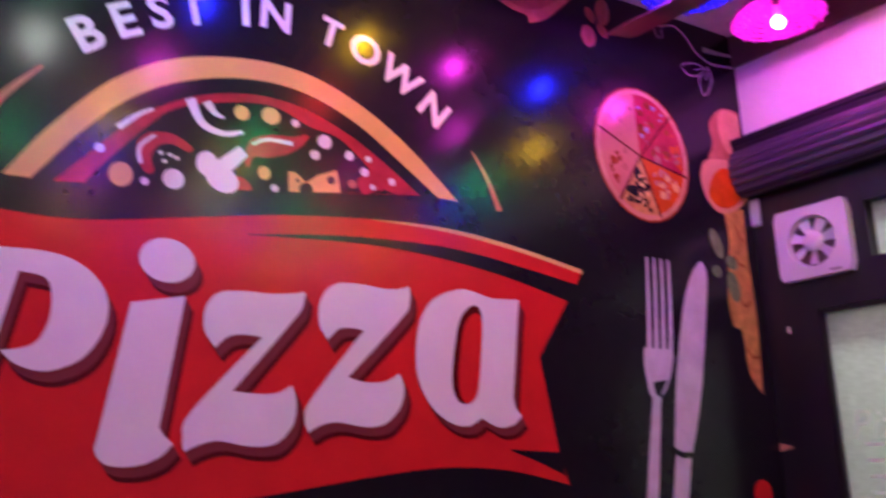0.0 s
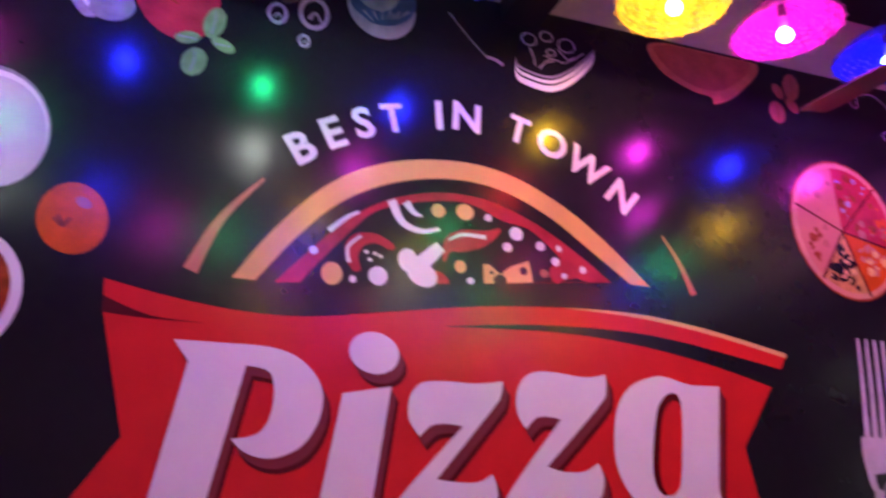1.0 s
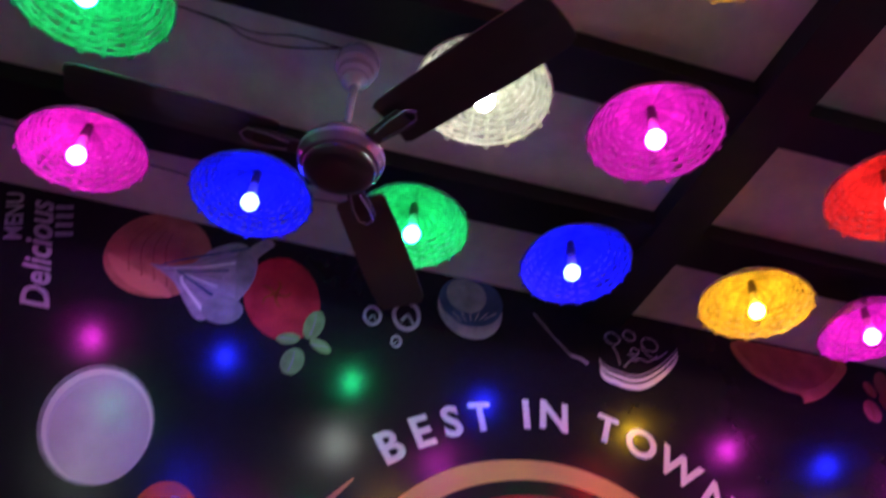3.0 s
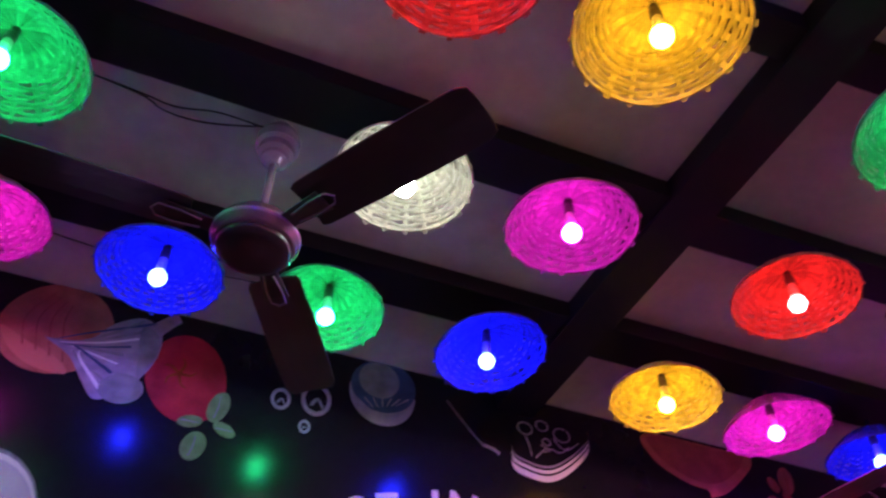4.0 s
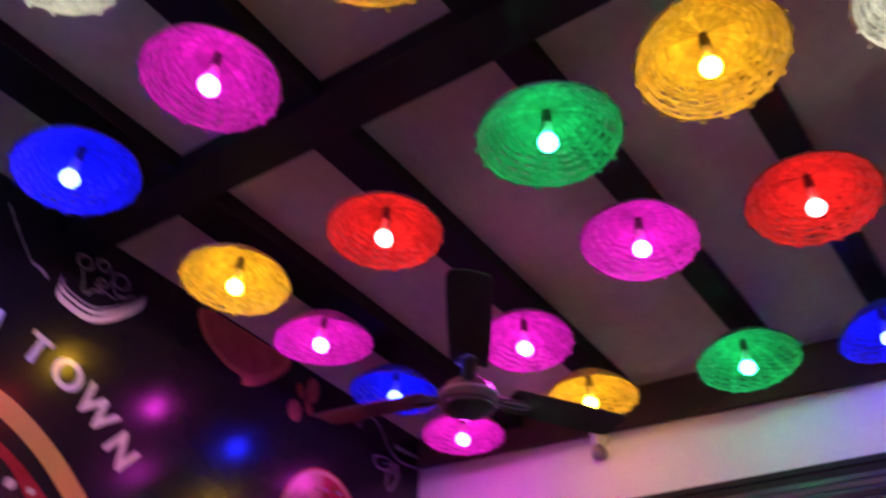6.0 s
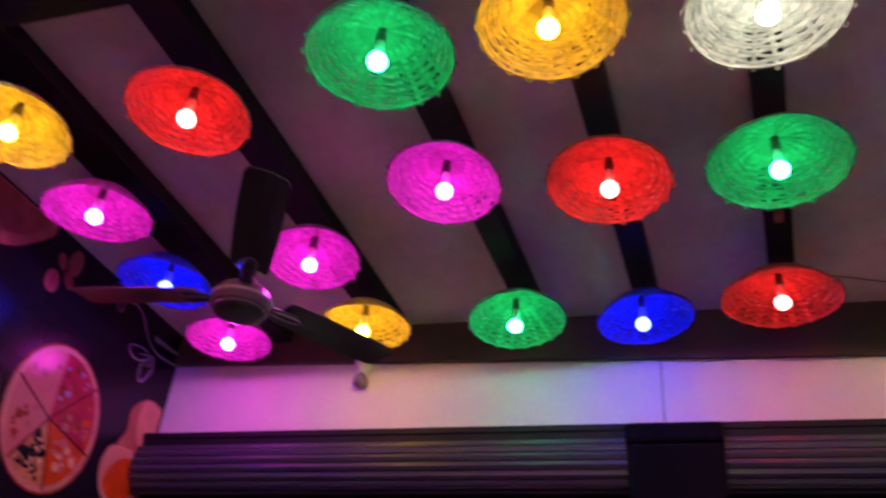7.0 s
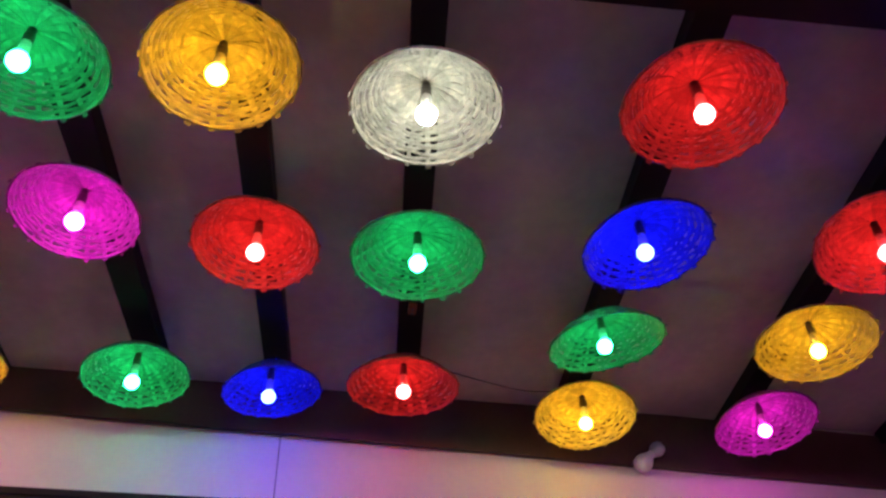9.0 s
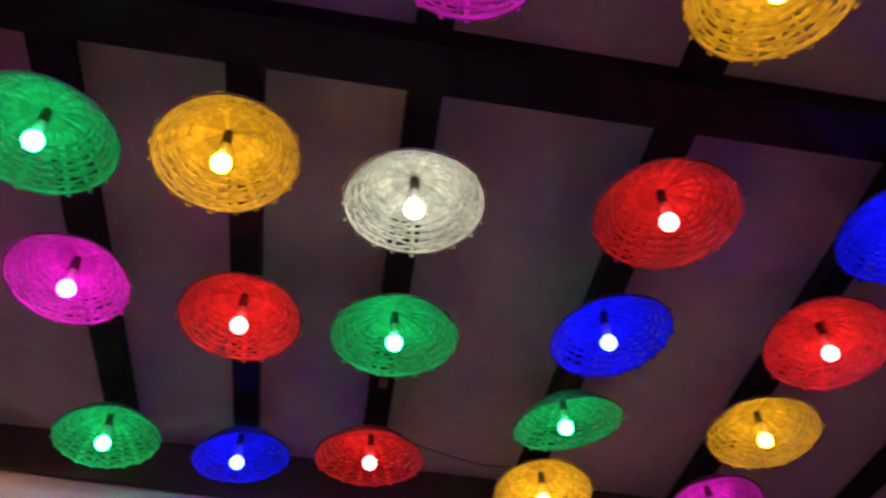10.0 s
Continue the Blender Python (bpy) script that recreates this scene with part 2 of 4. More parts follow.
def dish(r):
    """Height of the basket's shell over the bulb's centre at radius r: a flat crown and a sloping wall."""
    k = min(max((r - 0.075) / (R_RIM - 0.075), 0.0), 1.0)
    return APEX_H - 0.010 * min(r / 0.075, 1.0) ** 2 - (APEX_H - 0.010 - RIM_H) * (0.35 * k * k + 0.65 * k)


STAKES = 20
CROWN = 0.088


def stake_mesh():
    """One flat split-bamboo stake: a petal in the crown, a rib down the wall, a short peg past the rim."""
    bm = bmesh.new()
    prev = None
    for r in (0.010, 0.030, 0.052, 0.072, 0.092, 0.115, 0.140, 0.162, R_RIM - 0.002, R_RIM + 0.006):
        w = min(0.90 * math.pi * r / STAKES, 0.0078) - 0.010 * max(0.0, r - 0.09)
        z = dish(min(r, R_RIM)) - 0.8 * max(0.0, r - R_RIM) - 0.0015
        q = [bm.verts.new((r, w * t, z + dz)) for t, dz in ((-1, 0.0006), (0, -0.0004), (1, 0.0006), (1, 0.0024), (-1, 0.0024))]
        if prev:
            for j in range(5):
                bm.faces.new((prev[j], prev[(j + 1) % 5], q[(j + 1) % 5], q[j]))
        else:
            bm.faces.new(q[::-1])
        prev = q
    bm.faces.new(prev)
    bmesh.ops.recalc_face_normals(bm, faces=bm.faces)
    me = mesh_of(bm, "stake")
    me.materials.append(M_BAMBOO)
    return me


STAKE = stake_mesh()


def woven_basket(seed):
    """A second layer of crown splints between the stakes, and a wall of weft strands passing in and out of them."""
    rng = random.Random(seed)
    bm = bmesh.new()
    for k in range(STAKES):
        a0 = 2 * math.pi * (k + 0.5 + rng.uniform(-0.12, 0.12)) / STAKES
        wide = math.pi / STAKES * rng.uniform(0.72, 0.98)
        dz = 0.0030 + rng.uniform(0, 0.0015)
        low, top = [], []
        for r in (0.020, 0.045, 0.068, CROWN + rng.uniform(0.010, 0.018)):
            for t in (-1, 1):
                a = a0 + wide * t
                low.append(bm.verts.new((r * math.cos(a), r * math.sin(a), dish(r) + dz)))
                top.append(bm.verts.new((r * math.cos(a), r * math.sin(a), dish(r) + dz + 0.0014)))
        for i in range(0, 6, 2):
            bm.faces.new((low[i], low[i + 2], low[i + 3], low[i + 1]))
            bm.faces.new((top[i], top[i + 1], top[i + 3], top[i + 2]))
            bm.faces.new((low[i], top[i], top[i + 2], low[i + 2]))
            bm.faces.new((low[i + 1], low[i + 3], top[i + 3], top[i + 1]))
    rows, seg = 12, STAKES * 4
    pitch = (R_RIM - 0.092) / rows
    for j in range(rows):
        k = (j + 0.5) / rows
        r0 = 0.092 + (R_RIM - 0.092) * k + rng.uniform(-0.0008, 0.0008)
        half = pitch * (rng.uniform(0.50, 0.60) if j < 4 else rng.uniform(0.40, 0.52))
        wob, loose = rng.uniform(0, 6.28), rng.uniform(0.0006, 0.0018)
        rings = []
        for i in range(seg):
            a = 2 * math.pi * i / seg
            lift = (0.0022 if j < 4 else 0.0036) * math.cos(math.pi * (i / 4 + j))
            rr = r0 + loose * math.sin(3 * a + wob) + rng.uniform(-0.0006, 0.0006)
            hw = half * rng.uniform(0.86, 1.1)
            rings.append([bm.verts.new(((rr + dr) * math.cos(a), (rr + dr) * math.sin(a), dish(min(rr + dr, R_RIM)) + lift + dz)) for dr, dz in ((-hw, 0.0), (0, -0.0014), (hw, 0.0), (0, 0.0014))])
        for i in range(seg):
            a, b = rings[i], rings[(i + 1) % seg]
            for k2 in range(4):
                bm.faces.new((a[k2], a[(k2 + 1) % 4], b[(k2 + 1) % 4], b[k2]))
    bmesh.ops.recalc_face_normals(bm, faces=bm.faces)
    me = mesh_of(bm, "basket")
    me.materials.append(M_BAMBOO)
    return me


BASKETS = [woven_basket(s) for s in range(5)]


def rim_mesh():
    pts = [(R_RIM * math.cos(a), R_RIM * math.sin(a), RIM_H + 0.002 * math.sin(5 * a)) for a in [2 * math.pi * i / 48 for i in range(49)]]
    me = mesh_of(tube(pts, 0.0040, 5), "rim")
    me.materials.append(M_BAMBOO)
    return me


RIM = rim_mesh()
BULB = lathe([(0.024 * math.sin(radians(8 + 152 * i / 10)), -0.024 * math.cos(radians(8 + 152 * i / 10))) for i in range(11)], 20)
bulb_data = mesh_of(BULB, "bulb")
bulb_by_colour = {}
for colour, rgb in COLOURS.items():
    me = bulb_data.copy()
    core = [max(c, CORE[colour]) for c in rgb]
    me.materials.append(glow("lit_bulb_" + colour, core, GLOW[colour]))
    for f in me.polygons:
        f.use_smooth = True
    bulb_by_colour[colour] = me
base_data = mesh_of(lathe([(0.009, 0.0222), (0.0135, 0.026), (0.0125, 0.050), (0.0105, 0.066)], 16), "bulb_base")
base_data.materials.append(M_LEDBASE)
holder_data = mesh_of(lathe([(0.0105, 0.0665), (0.0130, 0.070), (0.0130, 0.088), (0.011, 0.096), (0.009, 0.114)], 16), "holder")
holder_data.materials.append(M_HOLDER)
cord_data = mesh_of(tube([(0, 0, 0.105), (0.002, 0.001, 0.13), (0, 0, BEAM_Z - BULB_Z + 0.004)], 0.006), "cord")
cord_data.materials.append(M_CABLE)
WORDS = {"red": "red", "yellow": "amber yellow", "green": "green", "blue": "deep blue", "pink": "magenta pink", "white": "cool white"}
LAMPS = [  # colour, place, size of the basket, its lean
    ("pink", -0.631, 1.783, 0.90, 0.9, -6.9), ("blue", -0.180, 1.819, 0.91, -3.5, 0.1), ("green", 0.271, 1.805, 0.885, -5.9, 3.3), ("blue", 0.759, 1.820, 0.90, -9.5, -3.8),
    ("yellow", 1.357, 1.811, 0.936, -2.3, 3.0), ("pink", 1.762, 1.813, 0.938, -1.3, -4.2), ("blue", 2.193, 1.823, 0.93, 2.0, 1.0), ("pink", 2.622, 1.805, 0.92, -2.0, 2.0),
    ("green", -0.583, 1.26, 0.98, 2.0, -3.0), ("white", 0.312, 1.271, 0.89, -2.7, 3.3), ("pink", 0.741, 1.259, 0.91, 0.1, -0.9), ("red", 1.416, 1.266, 0.921, -1.3, 1.5), ("pink", 2.146, 1.232, 0.885, -6.0, 6.0), ("yellow", 2.608, 1.222, 0.961, -3.2, 0.1),
    ("white", -0.72, 0.66, 1.0, 0, 0), ("blue", -0.28, 0.66, 1.0, 0, 0), ("red", 0.22, 0.70, 0.97, 2, 1), ("yellow", 0.648, 0.702, 0.985, -1.8, -0.4), ("green", 1.335, 0.685, 1.004, -2.4, -1.5), ("pink", 1.852, 0.671, 0.915, 0.5, 7.0), ("green", 2.654, 0.645, 0.961, -5.3, 5.5),
    ("pink", -0.02, 0.24, 1.0, 0, 0), ("green", 0.30, 0.25, 1.0, 0, 0), ("blue", 0.69, 0.25, 1.0, 0, 0), ("yellow", 1.326, 0.265, 0.952, -5.6, 4.1), ("red", 1.933, 0.209, 0.959, 0.5, 6.6), ("blue", 2.709, 0.198, 0.924, -6.5, 1.3),
    ("pink", 0.69, -0.20, 0.95, 1, 2), ("white", 1.392, -0.206, 0.979, 0.2, 0.1), ("green", 1.937, -0.240, 1.033, 0.7, 2.1), ("red", 2.636, -0.261, 1.056, 1.3, -0.3),
    ("yellow", 0.672, -0.818, 0.98, 2, -2), ("red", 1.322, -0.851, 1.036, 2.1, 1.6), ("blue", 1.827, -0.866, 1.016, -5.6, 3.6), ("green", 2.297, -0.879, 1.05, -7.0, -3.9), ("yellow", 2.800, -0.945, 1.019, 2.7, 12.0),
    ("blue", 1.27, -1.50, 1.0, 2, 3), ("red", 1.761, -1.550, 1.043, 7.1, 9.3), ("yellow", 2.258, -1.584, 1.066, 4.1, 6.5), ("pink", 2.796, -1.633, 1.053, -1.7, 9.5),
]
rng = random.Random(4)
for i, (colour, x, y, size, lean_x, lean_y) in enumerate(LAMPS):
    lamp = thing("basket_lamp", "woven bamboo basket lamp with a lit %s bulb" % WORDS[colour], "lamp", "basket lamps under the ceiling", m=pose(x, y, BULB_Z))
    # the basket leans about the holder that carries its crown
    lean = pose(0, 0, APEX_H) @ pose(0, 0, 0, lean_x, lean_y, 0) @ pose(0, 0, -APEX_H, 0, 0, rng.uniform(0, 360)) @ Matrix.Diagonal((size, size, 1, 1))
    for nm, me, m in (("basket", BASKETS[i % 5], lean), ("bulb", bulb_by_colour[colour], None), ("bulb_base", base_data, None), ("holder", holder_data, None), ("cord", cord_data, None)):
        ob = new(nm, me)
        ob.parent = lamp
        if m is not None:
            ob.matrix_basis = m
            rim = new("rim", RIM)
            rim.parent = ob
            ob["kind"] = "stuff"
            for k in range(STAKES):
                st = new("stake", STAKE)
                st.parent = ob
                st.matrix_basis = pose(0, 0, 0, 0, 0, 360 * k / STAKES + rng.uniform(-1.2, 1.2)) @ Matrix.Diagonal((rng.uniform(0.985, 1.025), rng.uniform(0.75, 1.3), 1, 1))
    for ob in lamp.children_recursive:
        if ob.name.split(".")[0] in ("basket", "rim", "stake"):
            ob.material_slots[0].link = "OBJECT"
            ob.material_slots[0].material = BULB_TINTED[colour]
    [c for c in lamp.children if c.name.startswith("bulb") and "base" not in c.name][0]["label"] = "lit %s bulb" % WORDS[colour]
    data = bpy.data.lights.new("bulb_light", "AREA")
    data.shape, data.size = "DISK", 0.040
    data.color = COLOURS[colour]
    data.energy = LAMP_WATTS * POWER[colour]
    new("bulb_light", data).matrix_basis = pose(x, y, BULB_Z - 0.030)

# ---- ceiling fans ----


def ceiling_fan(x, y, z, turn, blade_label, drop=0.0, rise=0.0):
    top = CEIL_Z - z
    fan = thing("ceiling_fan", "brown enamelled three-blade ceiling fan at rest on a short rod", "ceiling fan", "ceiling fans", m=pose(x, y, z, 0, 0, turn))
    part("canopy", lathe([(0.016, top - 0.150), (0.026, top - 0.138), (0.034, top - 0.132), (0.034, top - 0.118), (0.044, top - 0.112), (0.044, top - 0.092), (0.054, top - 0.084), (0.055, top - 0.058), (0.050, top - 0.042), (0.040, top - 0.030), (0.022, top - 0.024), (0.022, top)], 32), M_CANOPY, fan, "tiered silver canopy")
    part("terminal_block", boxed(-0.045, -0.012, top - 0.038, -0.012, 0.012, top - 0.012, bevel=0.003), M_CABLE, fan, "small black wiring block")
    part("down_rod", tube([(0, 0, 0.03), (0, 0, top - 0.12)], 0.0095, 10), M_FANMETAL, fan)
    motor = part("motor", lathe([(0.018, 0.095), (0.030, 0.085), (0.030, 0.058), (0.060, 0.050), (0.082, 0.036), (0.091, 0.022), (0.091, 0.014), (0.096, 0.010), (0.097, -0.010), (0.092, -0.014), (0.092, -0.022), (0.084, -0.030)], 40), M_FANBODY, fan, "round plum-brown motor housing", True)
    motor.matrix_basis = pose(0, 0, -drop)
    part("silver_band", lathe([(0.0975, -0.006), (0.0995, -0.004), (0.0995, 0.004), (0.0975, 0.006)], 40, cap=False), M_FANMETAL, motor, "thin silver band", True)
    part("bottom_cover", lathe([(0.0835, -0.0305), (0.078, -0.040), (0.062, -0.046), (0.040, -0.049), (0.010, -0.050)], 40), M_FANBROWN, motor, "brown bottom cover", True)
    for k in range(3):
        m = pose(0, 0, 0, 0, 0, 120 * k) @ pose(0, 0, 0, 0, -rise, 0)
        bm = bmesh.new()
        pr = [(0.150, 0.054), (0.165, 0.060), (0.30, 0.064), (0.45, 0.066), (0.575, 0.064), (0.598, 0.054), (0.602, 0.035)]
        rows = []
        for r, h in pr:
            rows.append([bm.verts.new((r, s * h, 0.012 - 0.16 * s * h + dz + 0.004 * (1 - s * s))) for dz in (0, 0.004) for s in (-1, -0.5, 0, 0.5, 1)])
        for a, b in zip(rows, rows[1:]):
            for j in range(4):
                bm.faces.new((a[j], b[j], b[j + 1], a[j + 1]))
                bm.faces.new((a[j + 5], a[j + 6], b[j + 6], b[j + 5]))
            bm.faces.new((a[0], a[5], b[5], b[0]))
            bm.faces.new((a[4], b[4], b[9], a[9]))
        for q in (rows[0], rows[-1]):
            bm.faces.new((q[0], q[1], q[2], q[3], q[4], q[9], q[8], q[7], q[6], q[5]))
        bmesh.ops.recalc_face_normals(bm, faces=bm.faces)
        blade = part("blade", bm, M_FANBROWN, fan, blade_label)
        blade.matrix_basis = m
        bm = boxed(0.085, -0.020, 0.000, 0.20, 0.020, 0.006, bevel=0.002)
        for v in bm.verts:
            v.co.y *= 1.0 + 6.0 * max(0.0, v.co.x - 0.12)
        part("blade_bracket", bm, M_FANBROWN, blade)
        part("bracket_loop", tube([(0.12, -0.012, -0.004), (0.17, -0.019, -0.004), (0.215, -0.018, -0.002), (0.228, 0.0, -0.001), (0.215, 0.018, 0.0), (0.17, 0.019, -0.002), (0.12, 0.012, -0.004)], 0.0026), M_FANMETAL, blade)
    return fan


ceiling_fan(0.016, 1.392, 2.89, -57, "plain brown blade")
ceiling_fan(2.005, 1.362, 2.862, 213.6, "plain brown blade", 0.015, 3.2)

# ---- the printed mural on the end wall ----
FACE = WALL_Y - 0.006
mural = thing("wall_mural", "glossy black printed pizza mural with a red banner", "mural", m=pose(0, FACE, 0))
part("backing_sheet", boxed(-3.2, 0, 0.02, 2.9185, 0.006, CEIL_Z - 0.001), M_BLACK, mural, "glossy black vinyl sheet")
LAYER = 0.0007


def flat(name, loop, mat, layer, label="", parent=None):
    """A printed patch from its outline on the wall (x, z)."""
    bm = bmesh.new()
    vs = []
    for p in loop:
        if not vs or (vs[-1].co - Vector((p[0], -LAYER * layer, p[1]))).length > 1e-4:
            vs.append(bm.verts.new((p[0], -LAYER * layer, p[1])))
    if (vs[0].co - vs[-1].co).length < 1e-4:
        bm.verts.remove(vs.pop())
    f = bm.faces.new(vs)
    f.normal_update()
    if f.normal.y > 0:
        f.normal_flip()
    bmesh.ops.triangulate(bm, faces=[f])
    return part(name, bm, mat, parent or mural, label)


def oval(cx, cz, rx, rz, tilt=0.0, n=28, wob=0.0):
    c, s = math.cos(radians(tilt)), math.sin(radians(tilt))
    out = []
    for i in range(n):
        a = 2 * math.pi * i / n
        k = 1 + wob * math.sin(3 * a + cx * 40)
        u, v = rx * math.cos(a) * k, rz * math.sin(a) * k
        out.append((cx + u * c - v * s, cz + u * s + v * c))
    return out


def ring(name, cx, cz, r, w, mat, layer, stretch=1.0):
    a = oval(cx, cz, r, r * stretch, n=28)
    b = oval(cx, cz, r - w, (r - w) * stretch, n=28)
    bm = bmesh.new()
    va = [bm.verts.new((p[0], -LAYER * layer, p[1])) for p in a]
    vb = [bm.verts.new((p[0], -LAYER * layer, p[1])) for p in b]
    for i in range(28):
        j = (i + 1) % 28
        bm.faces.new((va[i], va[j], vb[j], vb[i]))
    return part(name, bm, mat, mural)


def stroke(name, pts, w0, w1, mat, layer, parent=None, steps=6):
    """A brush stroke along points, its width running from w0 to w1."""
    line = smooth_loop(pts, steps, closed=False)
    n = len(line)
    left, right = [], []
    for i, p in enumerate(line):
        d = (line[min(i + 1, n - 1)] - line[max(i - 1, 0)]).normalized()
        k = Vector((-d.y, d.x)) * ((w0 + (w1 - w0) * i / (n - 1)) / 2)
        left.append(p + k)
        right.append(p - k)
    bm = bmesh.new()
    a = [bm.verts.new((p.x, -LAYER * layer, p.y)) for p in left]
    b = [bm.verts.new((p.x, -LAYER * layer, p.y)) for p in right]
    for i in range(n - 1):
        bm.faces.new((a[i], b[i], b[i + 1], a[i + 1]))
    return part(name, bm, mat, parent or mural)


def band(name, outer, inner, mat, layer, label=""):
    """A printed band between two open curves."""
    return flat(name, smooth_loop(outer, 6, False) + smooth_loop(inner, 6, False)[::-1], mat, layer, label)


def writing(name, text, size, m, mat, parent, bold=0.0, slant=0.0):
    cu = bpy.data.curves.new("text", "FONT")
    cu.body, cu.size, cu.align_x, cu.align_y, cu.offset, cu.shear = text, size, "CENTER", "CENTER", bold, slant
    cu.resolution_u = 3
    tmp = new("text", cu)
    me = bpy.data.meshes.new_from_object(tmp.evaluated_get(bpy.context.evaluated_depsgraph_get()))
    bpy.data.objects.remove(tmp)
    me.materials.clear()
    me.materials.append(mat)
    ob = new(name, me)
    ob.parent = parent
    ob.matrix_basis = m
    return ob


# banner
body = smooth_loop([(-0.12, 2.18, 1), (0.04, 2.15), (0.21, 2.13), (0.39, 2.13), (0.65, 2.17), (0.90, 2.21), (1.18, 2.235), (1.43, 2.24), (1.68, 2.215), (1.985, 2.16, 1), (1.955, 2.105, 1), (1.92, 2.06, 1), (1.78, 1.85, 1),
                    (1.84, 1.55, 1), (1.875, 1.45, 1), (1.64, 1.50), (1.40, 1.512), (1.16, 1.49), (0.84, 1.45), (0.50, 1.42), (0.15, 1.42), (-0.22, 1.47, 1), (-0.12, 1.65, 1), (-0.03, 1.79, 1), (-0.11, 2.09, 1)], 6)
banner = flat("banner", body, M_RED, 2, "red waving banner")
band("banner_fold", [(-0.115, 2.135), (0.0, 2.095), (0.13, 2.088)], [(-0.115, 2.092), (0.0, 2.086), (0.13, 2.087)], M_DKRED, 3)
band("banner_fold", [(0.80, 2.142), (1.08, 2.172), (1.37, 2.180), (1.57, 2.166), (1.76, 2.138), (1.99, 2.100)], [(0.80, 2.140), (1.10, 2.155), (1.33, 2.148), (1.57, 2.120), (1.76, 2.082), (1.93, 2.040)], M_BLACK, 3)
band("banner_edge", [(1.18, 2.235), (1.43, 2.24), (1.68, 2.215), (1.985, 2.16)], [(1.18, 2.234), (1.43, 2.228), (1.68, 2.200), (1.982, 2.145)], M_PALEOR, 3)
band("banner_fold", [(1.65, 1.562), (1.75, 1.556), (1.842, 1.552)], [(1.65, 1.558), (1.76, 1.520), (1.862, 1.478)], M_BLACK, 3)

# the big lettering: outline, and a dark raised side drawn to its lower right
GLYPHS = {
    "P": [(0.065, 2.037, 1), (0.197, 2.039), (0.308, 2.038), (0.381, 2.017), (0.435, 1.969), (0.455, 1.911), (0.443, 1.845), (0.404, 1.786), (0.344, 1.756), (0.297, 1.755), (0.255, 1.771), (0.228, 1.797, 1),
          (0.272, 1.805), (0.304, 1.824), (0.324, 1.875), (0.324, 1.939), (0.306, 1.975), (0.250, 1.985, 1), (0.165, 1.565, 1), (0.185, 1.535), (0.13, 1.50), (0.02, 1.505, 1), (0.030, 1.555), (0.105, 1.985, 1), (0.085, 2.01)],
    "dot": oval(0.589, 2.046, 0.071, 0.058, -8),
    "i": [(0.506, 1.930, 1), (0.640, 1.957, 1), (0.592, 1.625, 1), (0.605, 1.606), (0.628, 1.585, 1), (0.595, 1.553), (0.540, 1.534), (0.475, 1.538), (0.447, 1.570), (0.452, 1.612)],
    "z": [(0.736, 1.977), (0.800, 1.983), (0.869, 1.982), (0.930, 1.988), (0.968, 1.996, 1), (0.962, 1.955), (0.936, 1.915), (0.772, 1.718, 1), (0.840, 1.712), (0.895, 1.716), (0.934, 1.737, 1), (0.948, 1.690), (0.938, 1.630), (0.890, 1.583), (0.82, 1.578), (0.74, 1.592), (0.690, 1.582), (0.655, 1.566, 1),
          (0.650, 1.600), (0.668, 1.665), (0.848, 1.862, 1), (0.795, 1.866), (0.755, 1.858), (0.722, 1.828, 1), (0.692, 1.870), (0.690, 1.920), (0.705, 1.955)],
    "z2": [(1.071, 2.030), (1.140, 2.033), (1.217, 2.026), (1.265, 2.030), (1.300, 2.040, 1), (1.300, 1.990), (1.275, 1.945), (1.100, 1.764, 1), (1.150, 1.752), (1.215, 1.755), (1.263, 1.780, 1), (1.278, 1.735), (1.262, 1.680), (1.214, 1.636), (1.15, 1.628), (1.07, 1.640), (1.020, 1.632), (0.983, 1.612, 1),
           (0.972, 1.650), (0.992, 1.705), (1.148, 1.898, 1), (1.110, 1.903), (1.072, 1.898), (1.036, 1.865, 1), (1.012, 1.905), (1.010, 1.960), (1.030, 2.005)],
    "a": [(1.470, 2.046), (1.520, 2.046), (1.570, 2.034), (1.605, 2.028, 1), (1.704, 2.032, 1), (1.668, 1.740), (1.668, 1.715, 1), (1.672, 1.690), (1.695, 1.662, 1), (1.660, 1.635), (1.604, 1.628), (1.545, 1.655, 1), (1.500, 1.632), (1.440, 1.638), (1.375, 1.680), (1.328, 1.755), (1.318, 1.840), (1.335, 1.940), (1.385, 2.010)],
}
for key, pts in GLYPHS.items():
    loop = pts if key == "dot" else smooth_loop(pts, 5)
    for k in range(6):  # drawn thickness of the letter
        flat("letter_side", [(p[0] + 0.0040 * (6 - k), p[1] - 0.0062 * (6 - k)) for p in loop], M_DKRED if k < 2 else M_MAROON, 4 + k * 0.4)
    flat("letter", loop, M_LETTER, 8, "bold white letter")
hole = smooth_loop([(1.527, 2.000), (1.553, 1.985), (1.556, 1.93), (1.535, 1.77), (1.515, 1.715), (1.475, 1.697), (1.447, 1.730), (1.444, 1.80), (1.466, 1.925), (1.490, 1.975)], 5)
flat("letter_side", hole, M_DKRED, 9)
flat("banner_patch", [(p[0] * 0.80 + 1.505 * 0.20 + 0.010, p[1] * 0.92 + 1.85 * 0.08 - 0.012) for p in hole], M_RED, 10)

